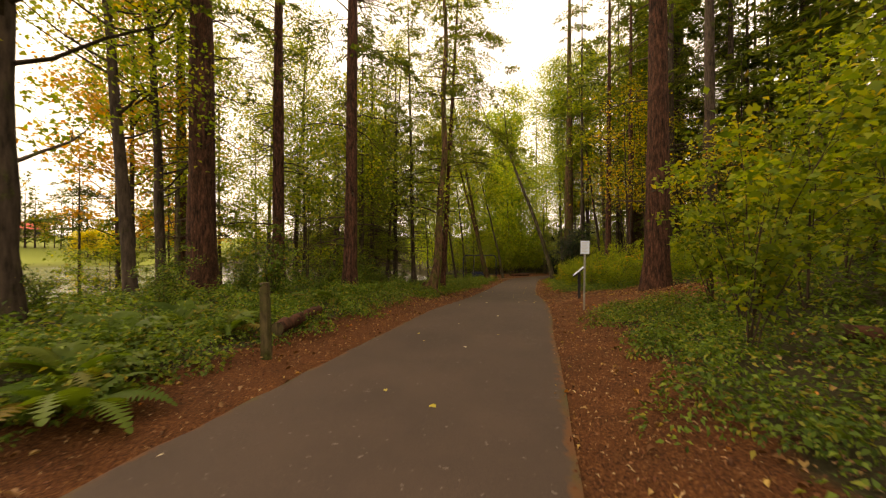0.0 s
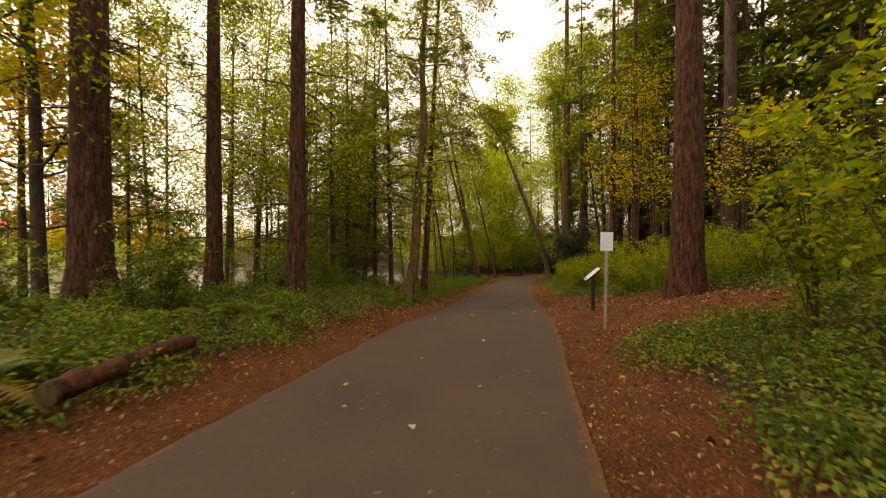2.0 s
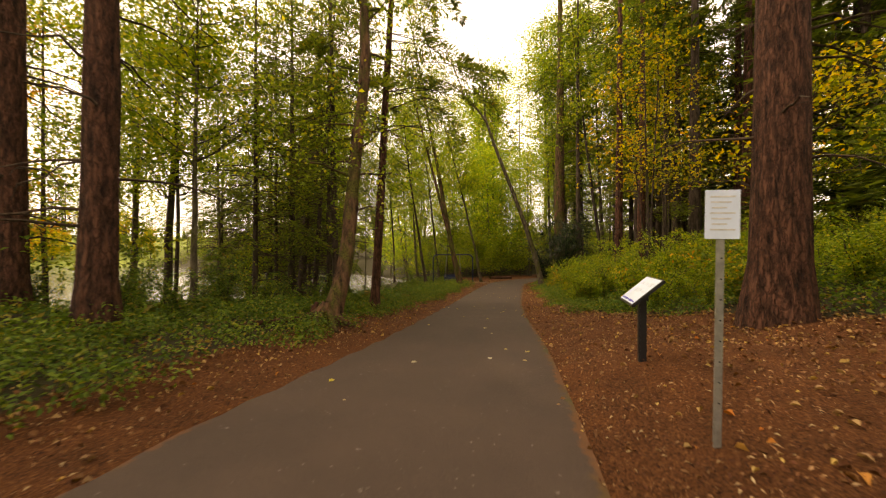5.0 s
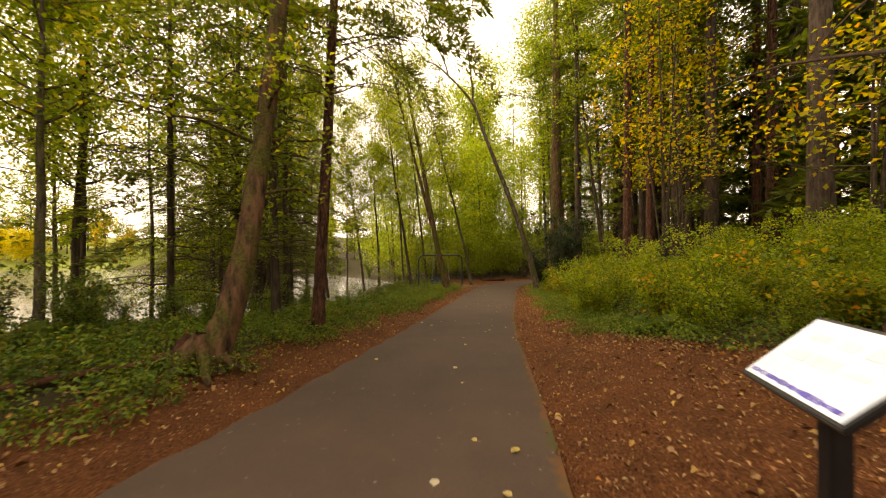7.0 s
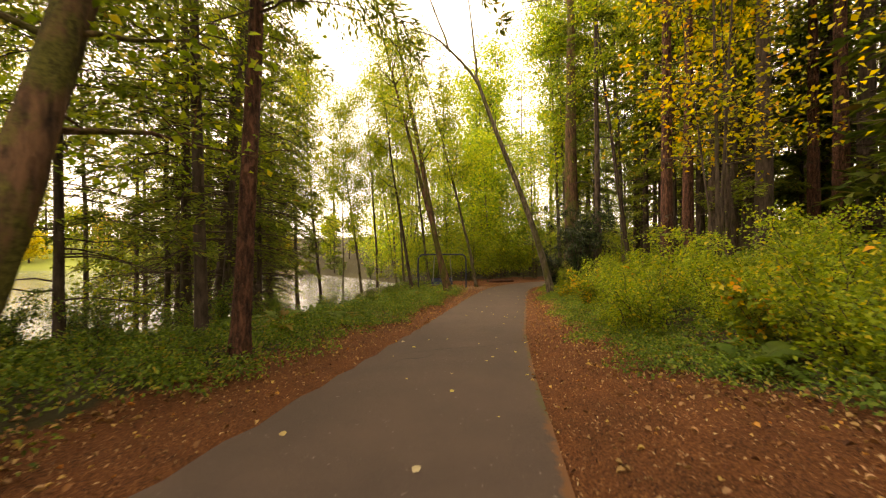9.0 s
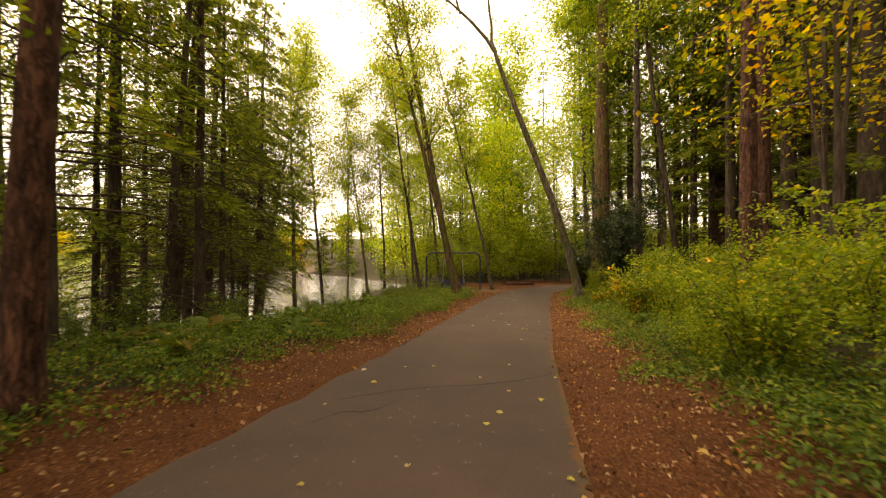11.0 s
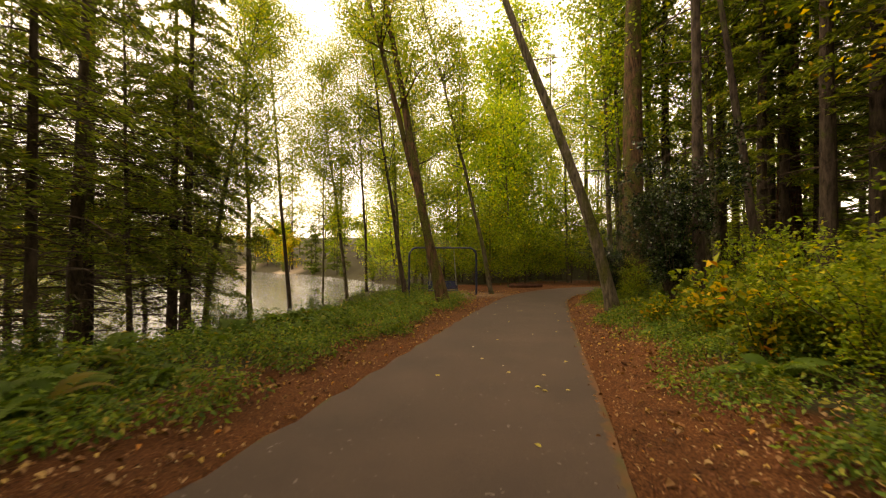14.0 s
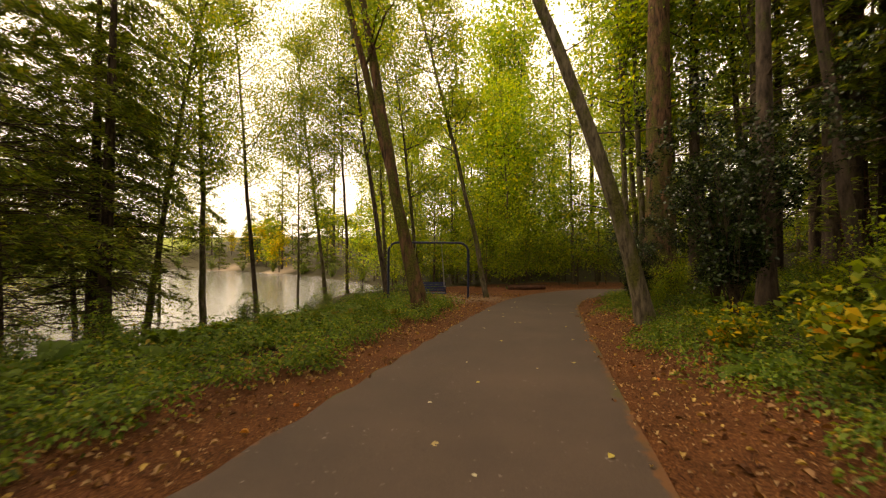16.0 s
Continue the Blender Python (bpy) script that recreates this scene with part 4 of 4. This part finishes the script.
rg = np.random.default_rng(9)
c, u, ny = scatter(rg, 11500, (-13, 8), (-3, 46), lambda x, y, u, ny, q: (u < 0) & (-u - HALF > margin(u, ny) + 0.35 * np.sin(2.1 * y) * np.sin(0.83 * y + 1)) & (-u < 11) & (q < np.interp(-u, [1.5, 6, 11], [1, 0.75, 0.35]) * np.clip(0.8 + 0.6 * np.sin(1.7 * x + 0.6 * y) * np.sin(1.1 * y - 0.8 * x), 0.6, 1)))
near = np.abs(u) < 4.6
for pick, per, full in ((near, 120, False), (~near, 38, False)):
    m = int(pick.sum())
    clumps("ground_cover", c[pick], rg.uniform(0.1, 0.34, m) + np.where(ny[pick] > 23, 0.42, 0.26) * rg.uniform(0, 1, m) ** 2, rg.uniform(0.22, 0.45, m), per, 0.063 if per > 60 else 0.09, SALAL, 21 + per, label="low green salal covering the lake bank", full=full)
c, u, ny = scatter(rg, 9000, (0, 20), (-3, 44), lambda x, y, u, ny, q: (u > 0) & (u - HALF > margin(u, ny) + 0.35 * np.sin(1.9 * y) * np.sin(0.7 * y)) & (u < 9.5) & (q < np.interp(u, [1.5, 6, 11], [1, 0.8, 0.4])))
near = np.abs(u) < 4.2
for pick, per, full in ((near, 120, False), (~near, 36, False)):
    m = int(pick.sum())
    clumps("ground_cover", c[pick], rg.uniform(0.12, 0.42, m), rg.uniform(0.22, 0.45, m), per, 0.057 if per > 60 else 0.085, SALAL, 25 + per, label="low green leafy plants on the hillside", full=full)

c, u, ny = scatter(rg, 2600, (6, 40), (-6, 48), lambda x, y, u, ny, q: (u > 8.5) & (u < 24))
clumps("ground_cover", c, rg.uniform(0.3, 0.9, len(c)), rg.uniform(0.4, 0.8, len(c)), 16, 0.22, SALAL, 23, label="leafy undergrowth of the woods")


def shrub(seed, h, w, n, size, leaf, name, label, group, stems=14):
    rng = np.random.default_rng(seed)
    root = empty(name, Matrix(), label, "shrub", group)
    paths, ends = [], []
    for _ in range(stems):
        az, reach, top = rng.uniform(0, 2 * np.pi), w * rng.uniform(0.2, 1), h * rng.uniform(0.55, 1.05)
        t = np.linspace(0, 1, 7)[:, None]
        o = np.array([math.cos(az), math.sin(az), 0])
        p = o * reach * t ** 1.4 + np.array([0, 0, 1]) * (top * (1.25 * t - 0.25 * t ** 2.5) - 0.08) + rng.normal(size=(7, 3)) * 0.03
        paths.append((p, np.linspace(0.011, 0.003, 7)))
        for i in range(2, 7, 2):
            e = p[i] + unit(rng.normal(size=3) + np.array([0, 0, 0.2])) * rng.uniform(0.15, 0.35)
            paths.append((np.array([p[i], (p[i] + e) / 2, e]), [0.005, 0.004, 0.002]))
            ends += [p[i], (p[i] + e) / 2, e]
    v, f = tubes(paths, 3)
    tagged(mesh_object("branchwork", v, f, TWIG, root, True), kind="stuff")
    src = np.array(ends)
    c = src[rng.integers(0, len(src), n)] + rng.normal(size=(n, 3)) * 0.09
    nrm = np.array([0, 0, 0.7]) + rng.normal(size=(n, 3)) * 0.55
    v, f = leaves(c, nrm, size * rng.uniform(0.6, 1.35, n), rng, 0.62)
    mesh_object("foliage", v, f, leaf, root)
    return root


snow = [shrub(300 + k, 1.15 + 0.2 * k, 0.8 + 0.1 * k, 2700, 0.057, SHRUB_LEAF, "snowberry_shrub", "bushy yellow-green snowberry shrub beside the path", "snowberry shrubs", 13) for k in range(3)]
low_maple = [shrub(310 + k, 0.9 + 0.3 * k, 0.7, 800, 0.115, SAPLING_LEAF, "maple_sapling", "maple sapling with broad green and orange leaves", "maple saplings", 8) for k in range(2)]
brush = shrub(320, 1.9, 1.0, 1500, 0.09, SALAL, "huckleberry_shrub", "tall leafy huckleberry shrub on the lake bank", "huckleberry shrubs", 16)
young = shrub(330, 2.7, 1.0, 900, 0.11, HAZEL_LEAF, "hazel_shrub", "tall thin hazel shrub leaning over the verge", "hazel shrubs", 9)
for k, ob in enumerate(snow):
    plant(ob, (7.3, 7.9, 8.9)[k], (19.0, 20.5, 23.5)[k], 50 * k)
plant(low_maple[0], 9.4, 26.4), plant(low_maple[1], 8.6, 24.6), plant(brush, -4.6, 9.6), plant(young, 3.5, 4.1)
repeat(young, 4.5, 5.4, 130, 0.95), repeat(young, 5.4, 7.2, 220, 1.0), repeat(young, 6.0, 4.6, 300, 1.1)
for k, (x, y) in enumerate([(8.8, 17.6), (9.6, 20.6), (10.6, 18.8), (11.2, 22.8), (8.2, 19.8), (10.4, 24.6)]):
    repeat(young, x, y, 70 * k, 0.6 + 0.04 * k)
shrubs_at = np.random.default_rng(12)
c, u, ny = scatter(shrubs_at, 1600, (3, 20), (13.5, 42), lambda x, y, u, ny, q: (u > HALF + margin(u, ny) + 0.75) & (u < HALF + np.interp(ny, [13, 28, 33], [8.5, 6.5, 4.0])) & ~((y > 26.3) & (y < 32) & (x < 12.2)) & ~((ny > 22) & (ny < 28) & (u < 3.6) & (q < 0.6)))
kept = []
for (x, y) in c:
    if all((x - a) ** 2 + (y - b) ** 2 > 0.72 for a, b in kept):
        kept.append((x, y))
for k, (x, y) in enumerate(kept[:62] + [(8.9, 11.6), (9.6, 13.0), (8.4, 9.6), (10.4, 11.4), (11.2, 13.4), (9.8, 9.4), (10.6, 15.2), (9.0, 14.6), (11.6, 16.2)]):
    repeat(snow[k % 3], x, y, 47.0 * k, shrubs_at.uniform(0.55, 1.25) * (0.95 if y > 17 else 1.0), 0.05)
for k, (x, y) in enumerate([(9.9, 27.2), (10.4, 25.8), (9.0, 28.0), (12.0, 24.0), (8.3, 13.8), (9.0, 10.2), (9.3, 24.2), (7.9, 17.2), (9.5, 18.6), (8.6, 21.0), (10.2, 20.0), (9.2, 16.0)]):
    repeat(low_maple[k % 2], x, y, 80 * k, 0.7 + 0.03 * k)
for k in range(34):
    y = 2 + 40 * (k + shrubs_at.uniform(0, 1)) / 34
    u0 = shrubs_at.uniform(5.2, 10.5) if y < 20 else shrubs_at.uniform(6.0, 9.5)
    x = float(np.interp(y, LINE[:, 1], LINE[:, 0])) - u0
    if at(x, y) > LAKE and not (y > 36 and u0 < 8):
        repeat(brush, x, y, 51 * k, shrubs_at.uniform(0.4, 0.55 if y > 16 else 0.65), 0.05)
for k in range(13):
    y = 14.0 + 1.0 * k
    x = float(np.interp(y, LINE[:, 1], LINE[:, 0])) - shrubs_at.uniform(6.0, 11.0)
    repeat(brush, x, y, 83 * k, shrubs_at.uniform(0.5, 0.8), 0.05)
for k in range(9):
    a0 = radians(24 + 6.1 * k)
    x, y = -75 + 85 * 1.012 * math.cos(a0), 20 + 75 * 1.012 * math.sin(a0)
    repeat(brush, x, y, 63 * k, 1.0 + 0.5 * (k % 3) / 2, 0.1)
# dark holly at the bend
plant(shrub(340, 4.3, 1.85, 15000, 0.078, HOLLY, "holly_bush", "dense dark glossy holly bush at the bend of the path", "", 60), 10.75, 30.1)
for k, (x, y, sc) in enumerate([(11.7, 31.9, 0.9), (10.2, 32.9, 0.6)]):
    repeat(bpy.data.objects["holly_bush"], x, y, 90 + 70 * k, sc)


# ---- ferns ----
def frond_mesh():
    """An arching rib with a pointed leaflet on each side of every joint, all one sheet."""
    n = 19
    t = np.linspace(0.0, 1.0, n)
    rib = np.stack([0.74 * t, np.zeros(n), 0.62 * t - 0.62 * t ** 2.2], -1)
    w = 0.17 * np.sin(np.pi * np.clip(0.1 + 0.9 * t, 0, 1) ** 0.75) + 0.012
    half = 0.004 + 0.004 * (1 - t)
    v = [(*(rib[i] + np.array([0, s * half[i], 0])),) for i in range(n) for s in (-1, 1)]
    f = [(2 * i, 2 * i + 2, 2 * i + 3, 2 * i + 1) for i in range(n - 1)]
    for i in range(2, n - 1):
        for k, s in enumerate((-1, 1)):
            a, b = 2 * i + k, 2 * i + 2 + k
            root, step = rib[i], rib[i + 1] - rib[i]
            m = len(v)
            v.append(tuple(root + np.array([0.35 * w[i], s * w[i], -0.14 * w[i]])))
            v.append(tuple(root + 0.85 * step + np.array([0.2 * w[i], s * 0.5 * w[i], 0.05 * w[i]])))
            f.append((a, m, m + 1, b) if s < 0 else (b, m + 1, m, a))
    return np.array(v), np.array(f)


def build_fern():
    root = empty("fern", Matrix(), "green sword fern with arching fronds", "fern", "sword ferns")
    first = None
    rng = np.random.default_rng(5)
    for k in range(11):
        if first is None:
            first = mesh_object("frond", *frond_mesh(), FERN_LEAF, root)
            ob = first
        else:
            ob = new("frond", first.data)
            ob.parent = root
        ob.matrix_basis = pose(0, 0, 0, rng.uniform(-12, 12), rng.uniform(-28, 10), k * 360 / 11 + rng.uniform(-12, 12))
        ob.scale = (rng.uniform(0.8, 1.15),) * 3
    return root


fern = plant(build_fern(), -3.1, 3.0, 20, 1.1)
ferns_at = np.random.default_rng(31)
for x, y, sc in [(-3.6, 3.5, 1.2), (-4.5, 2.6, 1.1), (-4.2, 4.6, 1.2), (-3.4, 5.6, 1.0), (-4.6, 6.3, 1.2), (-1.4, 27.6, 1.1), (-0.2, 29.3, 1.2), (0.8, 31.0, 1.1), (1.4, 32.4, 1.0), (-0.9, 30.9, 1.1), (1.7, 30.2, 0.9), (0.2, 26.5, 0.9), (0.5, 22.6, 0.8), (-0.4, 21.6, 0.9), (-1.2, 22.4, 1.0), (-0.3, 23.4, 0.9), (-2.0, 21.4, 1.0), (-1.6, 23.6, 1.0), (0.9, 24.2, 0.8), (0.1, 24.6, 0.9), (-2.6, 22.6, 1.1), (-0.9, 25.2, 1.0), (2.3, 31.5, 0.9), (2.0, 33.0, 1.0), (1.0, 27.8, 0.9), (1.9, 29.0, 0.8), (-0.3, 27.4, 1.1), (0.4, 29.9, 1.1), (1.3, 28.6, 0.9), (2.4, 32.4, 0.8), (-1.8, 29.6, 1.1), (0.2, 32.2, 1.1)]:
    repeat(fern, x, y, ferns_at.uniform(0, 360), sc)
for k in range(44):
    y = ferns_at.uniform(1, 34)
    side = -1 if k % 3 else 1
    u0 = ferns_at.uniform(3.2, 7.5)
    x = float(np.interp(y, LINE[:, 1], LINE[:, 0])) + side * u0
    if not (side > 0 and 7 < y < 16):
        repeat(fern, x, y, ferns_at.uniform(0, 360), ferns_at.uniform(0.7, 1.15))


# ---- fallen leaves ----
def litter():
    rng = np.random.default_rng(41)
    c, u, ny = scatter(rng, 300000, (-6, 12), (-1, 34), lambda x, y, u, ny, q: (np.abs(u) > half_width(u, ny) - 0.12 * q) & (np.abs(u) - HALF < margin(u, ny) + 0.5) & (q < np.where(u > 0, 0.75, 0.5)))
    n = len(c)
    p = np.column_stack([c, land(c[:, 0], c[:, 1]) + 0.008 + rng.uniform(0, 0.015, n)])
    v, f = leaves(p, np.array([0, 0, 1.0]) + rng.normal(size=(n, 3)) * 0.35, rng.uniform(0.018, 0.055, n), rng, 0.34, fold=0.2)
    tagged(mesh_object("bark_chips", v, f, CHIPS), "red-brown bark chips and needles along the verges", "litter", kind="stuff")
    c, u, ny = scatter(rng, 95000, (-6, 12), (-1, 42), lambda x, y, u, ny, q: (np.abs(u) > half_width(u, ny) - 0.12) & (np.abs(u) - HALF < margin(u, ny) + 2.4) & (q < np.interp(np.abs(u) - HALF - margin(u, ny), [0.4, 1.0, 2.4], [1, 0.45, 0.2]) * np.clip(0.14 + 0.9 * (np.maximum(np.abs(u) - HALF, 0) / (margin(u, ny) + 0.3)) ** 2, 0, 1) * np.interp(ny, [0, 6, 14, 26], [0.3, 0.7, 1.1, 1.9])))
    n = len(c)
    p = np.column_stack([c, land(c[:, 0], c[:, 1]) + 0.015 + rng.uniform(0, 0.025, n)])
    v, f = leaves(p, np.array([0, 0, 1.0]) + rng.normal(size=(n, 3)) * 0.3, 0.028 + 0.055 * rng.uniform(0, 1, n) ** 1.6, rng, 0.66, fold=0.3, full=True)
    tagged(mesh_object("leaf_litter", v, f, FALLEN), "brown and orange fallen leaves along the verges", "leaves", kind="stuff")
    one = mesh_object("fallen_leaf", *leaves(np.zeros((1, 3)), np.array([[0.0, 0, 1]]), np.array([0.075]), rng, 0.8, np.array([[1.0, 0, 0]]), True, 0.1), YELLOW_FALLEN)
    tagged(one, "yellow fallen leaf lying on the asphalt", "leaf", "leaves on the path")
    spots_y = np.sort(rng.uniform(1, 1, 1).tolist() + rng.uniform(10, 38, 66).tolist() + rng.uniform(2, 10, 9).tolist())
    for k, y in enumerate(spots_y):
        x = float(np.interp(y, LINE[:, 1], LINE[:, 0])) + rng.uniform(-1.4, 1.4)
        m = pose(x, y, float(road_z(y)) + 0.024, rng.uniform(-8, 8), rng.uniform(-8, 8), rng.uniform(0, 360))
        ob = one if k == 0 else copy_thing(one, m)
        ob.matrix_basis = m
        ob.scale = (rng.uniform(0.5, 1.25),) * 3


litter()


# ---- made things ----
def box_bm(sx, sy, sz, at_=(0, 0, 0), bevel=0.0, bm=None):
    bm = bm or bmesh.new()
    made = bmesh.ops.create_cube(bm, size=1.0)["verts"]
    bmesh.ops.scale(bm, vec=(sx, sy, sz), verts=made)
    bmesh.ops.translate(bm, vec=at_, verts=made)
    if bevel:
        bmesh.ops.bevel(bm, geom=list({e for v in made for e in v.link_edges}), offset=bevel, segments=2, affect="EDGES")
    return bm


def wooden_post(x, y):
    root = empty("wooden_post", pose(x, y, at(x, y), 1.5, -1, 12), "weathered mossy wooden bollard at the verge", "post")
    bm = box_bm(0.13, 0.13, 1.16, (0, 0, 0.43), 0.022)
    for v in bm.verts:
        if v.co.z > 0.94:
            v.co.x *= 0.9
            v.co.y *= 0.9
            v.co.z += 0.02 * math.sin(30 * v.co.x)
    part("shaft", bm, POST_WOOD, root)
    bm = box_bm(0.12, 0.12, 0.02, (0, 0, 1.025), 0.008)
    part("cap", bm, POST_WOOD, root, "mossy worn top")


def notice_sign(x, y):
    root = empty("notice_sign", pose(x, y, at(x, y), 0, 0.8, -14), "white paper notice on a thin galvanised steel post", "sign")
    part("post", box_bm(0.045, 0.03, 1.95, (0, 0, 0.745), 0.006), STEEL, root)
    for k in range(8):
        bm = bmesh.new()
        bmesh.ops.create_cone(bm, cap_ends=True, segments=8, radius1=0.006, radius2=0.006, depth=0.004, matrix=pose(0, -0.017, 0.3 + 0.14 * k, 90))
        part("hole", bm, BLACK, root)
    panel = part("panel", box_bm(0.21, 0.006, 0.33, (0, -0.021, 1.575), 0.002), WHITE, root, "white notice panel")
    for k in range(7):
        part("text_bar", box_bm(0.15 - 0.03 * (k % 3), 0.002, 0.011, (-0.01 * (k % 3), -0.0255, 1.695 - 0.037 * k)), PAPER_INK, panel)


def lectern(x, y):
    root = empty("information_lectern", pose(x, y, at(x, y) - 0.13, 0, 0, 72 - 180), "tilted white information panel on a black metal post", "information board")
    part("post", box_bm(0.08, 0.08, 1.04, (0, 0, 0.35), 0.008), BLACK, root, "black metal post")
    tilt = part("frame", box_bm(0.61, 0.43, 0.035, (0, 0, 0), 0.006), BLACK, root, "black frame")
    tilt.matrix_basis = pose(0, -0.01, 0.93, 42, 0, 0)
    part("panel", box_bm(0.57, 0.39, 0.006, (0, 0, 0.0195), 0.001), WHITE, tilt, "white printed panel")
    r = random.Random(3)
    for k in range(22):
        w = r.uniform(0.012, 0.03)
        part("blue_letter", box_bm(w * 0.8, r.uniform(0.014, 0.028), 0.002, (-0.255 + 0.024 * k, -0.165, 0.0235)), BLUE_INK, tilt)
    for k in range(6):
        part("print_patch", box_bm(r.uniform(0.06, 0.14), r.uniform(0.02, 0.06), 0.002, (-0.15 + 0.15 * (k % 3), 0.1 - 0.11 * (k // 3), 0.0235), 0.0005), PALE_INK, tilt)
    part("bracket", box_bm(0.3, 0.06, 0.05, (0, 0, 0.865), 0.005), BLACK, root)


def swing(x0, y0, x1, y1):
    a = np.array([x0, y0, at(x0, y0)])
    b = np.array([x1, y1, at(x1, y1)])
    z = min(a[2], b[2])
    mid = (a + b) / 2
    w = np.linalg.norm((b - a)[:2])
    root = empty("bench_swing", pose(mid[0], mid[1], z, 0, 0, math.degrees(math.atan2(b[1] - a[1], b[0] - a[0]))), "dark blue tubular swing frame with a hanging blue bench", "swing")
    h, r = 2.75, 0.42
    t = np.linspace(0, np.pi / 2, 7)
    arcl = [(-w / 2 + r - r * math.cos(q), 0, h - r + r * math.sin(q)) for q in t]
    arcr = [(w / 2 - r + r * math.sin(q), 0, h - r + r * math.cos(q)) for q in t]
    tube_part("left_post", [(np.array([(-w / 2, 0, -0.1), (-w / 2, 0, 1.0), (-w / 2, 0, h - r)] + arcl[1:]), [0.055] * 9)], 12, NAVY, root)
    tube_part("right_post", [(np.array(arcr + [(w / 2, 0, 1.0), (w / 2, 0, -0.1)]), [0.055] * 9)], 12, NAVY, root)
    tube_part("top_bar", [(np.array([(-w / 2 + r - 0.02, 0, h), (0, 0, h), (w / 2 - r + 0.02, 0, h)]), [0.05] * 3)], 12, NAVY, root)
    for sx in (-0.72, 0.72):
        for sy in (-0.2, 0.24):
            tube_part("chain", [(np.array([(sx * 0.8, 0, h), (sx, sy, 0.75)]), [0.012, 0.012])], 6, STEEL, root)
    for k in range(4):
        part("seat_slat", box_bm(1.6, 0.095, 0.03, (0, -0.18 + 0.11 * k, 0.47), 0.006), BLUE, root)
    for k in range(4):
        part("back_slat", box_bm(1.6, 0.025, 0.09, (0, 0.26 + 0.03 * k, 0.56 + 0.11 * k), 0.006), BLUE, root)
    for sx in (-0.76, 0.76):
        part("armrest", box_bm(0.05, 0.5, 0.03, (sx, 0.0, 0.74), 0.006), NAVY, root)
        part("arm_post", box_bm(0.03, 0.03, 0.28, (sx, -0.2, 0.6), 0.004), NAVY, root)
        part("arm_post", box_bm(0.03, 0.03, 0.4, (sx, 0.25, 0.65), 0.004), NAVY, root)


def log(x, y, length, r, turn, seed, label, tilt=0.0, lift=0.0):
    rng = np.random.default_rng(seed)
    n = 14
    s = np.linspace(-0.5, 0.5, n) * length
    pts = np.stack([s, np.cumsum(rng.normal(size=n)) * 0.015, np.cumsum(rng.normal(size=n)) * 0.008], -1)
    rad = r * (1 + 0.08 * rng.normal(size=n)) * np.linspace(1.1, 0.85, n)
    root = empty("fallen_log", pose(x, y, at(x, y) + r * 0.75 + lift, 0, tilt, turn), label, "log")
    v, f = tubes([(pts, rad)], 12, 0.11, rng)
    mesh_object("bark", v, f, LOG_BARK, root, True)
    for k in (0, -1):
        bm = bmesh.new()
        bmesh.ops.create_cone(bm, cap_ends=True, segments=12, radius1=rad[k] * 0.97, radius2=rad[k] * 0.9, depth=0.03, matrix=Matrix.Translation(pts[k]) @ pose(0, 0, 0, 0, 90, 0))
        part("cut_end", bm, POST_WOOD, root)


def far_house(x, y):
    root = empty("house", pose(x, y, at(x, y), 0, 0, 40), "low house with a red roof on the far shore", "house")
    part("wall", box_bm(12, 7, 3.0, (0, 0, 1.4)), SIDING, root)
    bm = bmesh.new()
    q = [bm.verts.new(c) for c in ((-6.5, -4, 2.9), (6.5, -4, 2.9), (6.5, 4, 2.9), (-6.5, 4, 2.9), (-6.5, 0, 5.6), (6.5, 0, 5.6))]
    for ids in ((0, 1, 5, 4), (2, 3, 4, 5), (0, 4, 3), (1, 2, 5), (3, 2, 1, 0)):
        bm.faces.new([q[i] for i in ids])
    part("roof", bm, RED_ROOF, root, "red roof")
    for k in range(4):
        part("window", box_bm(1.4, 0.06, 1.1, (-4.2 + 2.8 * k, -3.53, 1.6)), BLACK, root)


SIDING = plain("tan_siding", (0.22, 0.17, 0.11), 0.7)
RED_ROOF = plain("red_roofing", (0.42, 0.05, 0.02), 0.7)
wooden_post(-2.4, 4.88)
notice_sign(3.56, 9.06)
lectern(4.08, 10.75)
swing(2.2, 38.8, 5.8, 39.2)
log(-2.5, 6.35, 1.5, 0.095, 84, 1, "red-brown rotting log lying in the salal", -3, 0.17)
log(4.7, 3.6, 1.1, 0.085, -18, 2, "short red-brown rotten log among leaves", 5, 0.0)
log(9.6, 45.0, 2.6, 0.16, 20, 3, "mossy log lying beyond the bend of the path")
log(-1.1, 13.75, 1.9, 0.042, 59, 4, "long thin fallen branch with peeling bark", 2, 0.1)
log(-0.95, 14.1, 0.9, 0.04, 48, 5, "broken root lying at the leaning alder's foot", -8, 0.16)
log(-0.72, 14.3, 0.5, 0.055, 70, 6, "splintered stub of bark at the leaning alder's foot", -60, 0.16)
far_house(-150, 128)
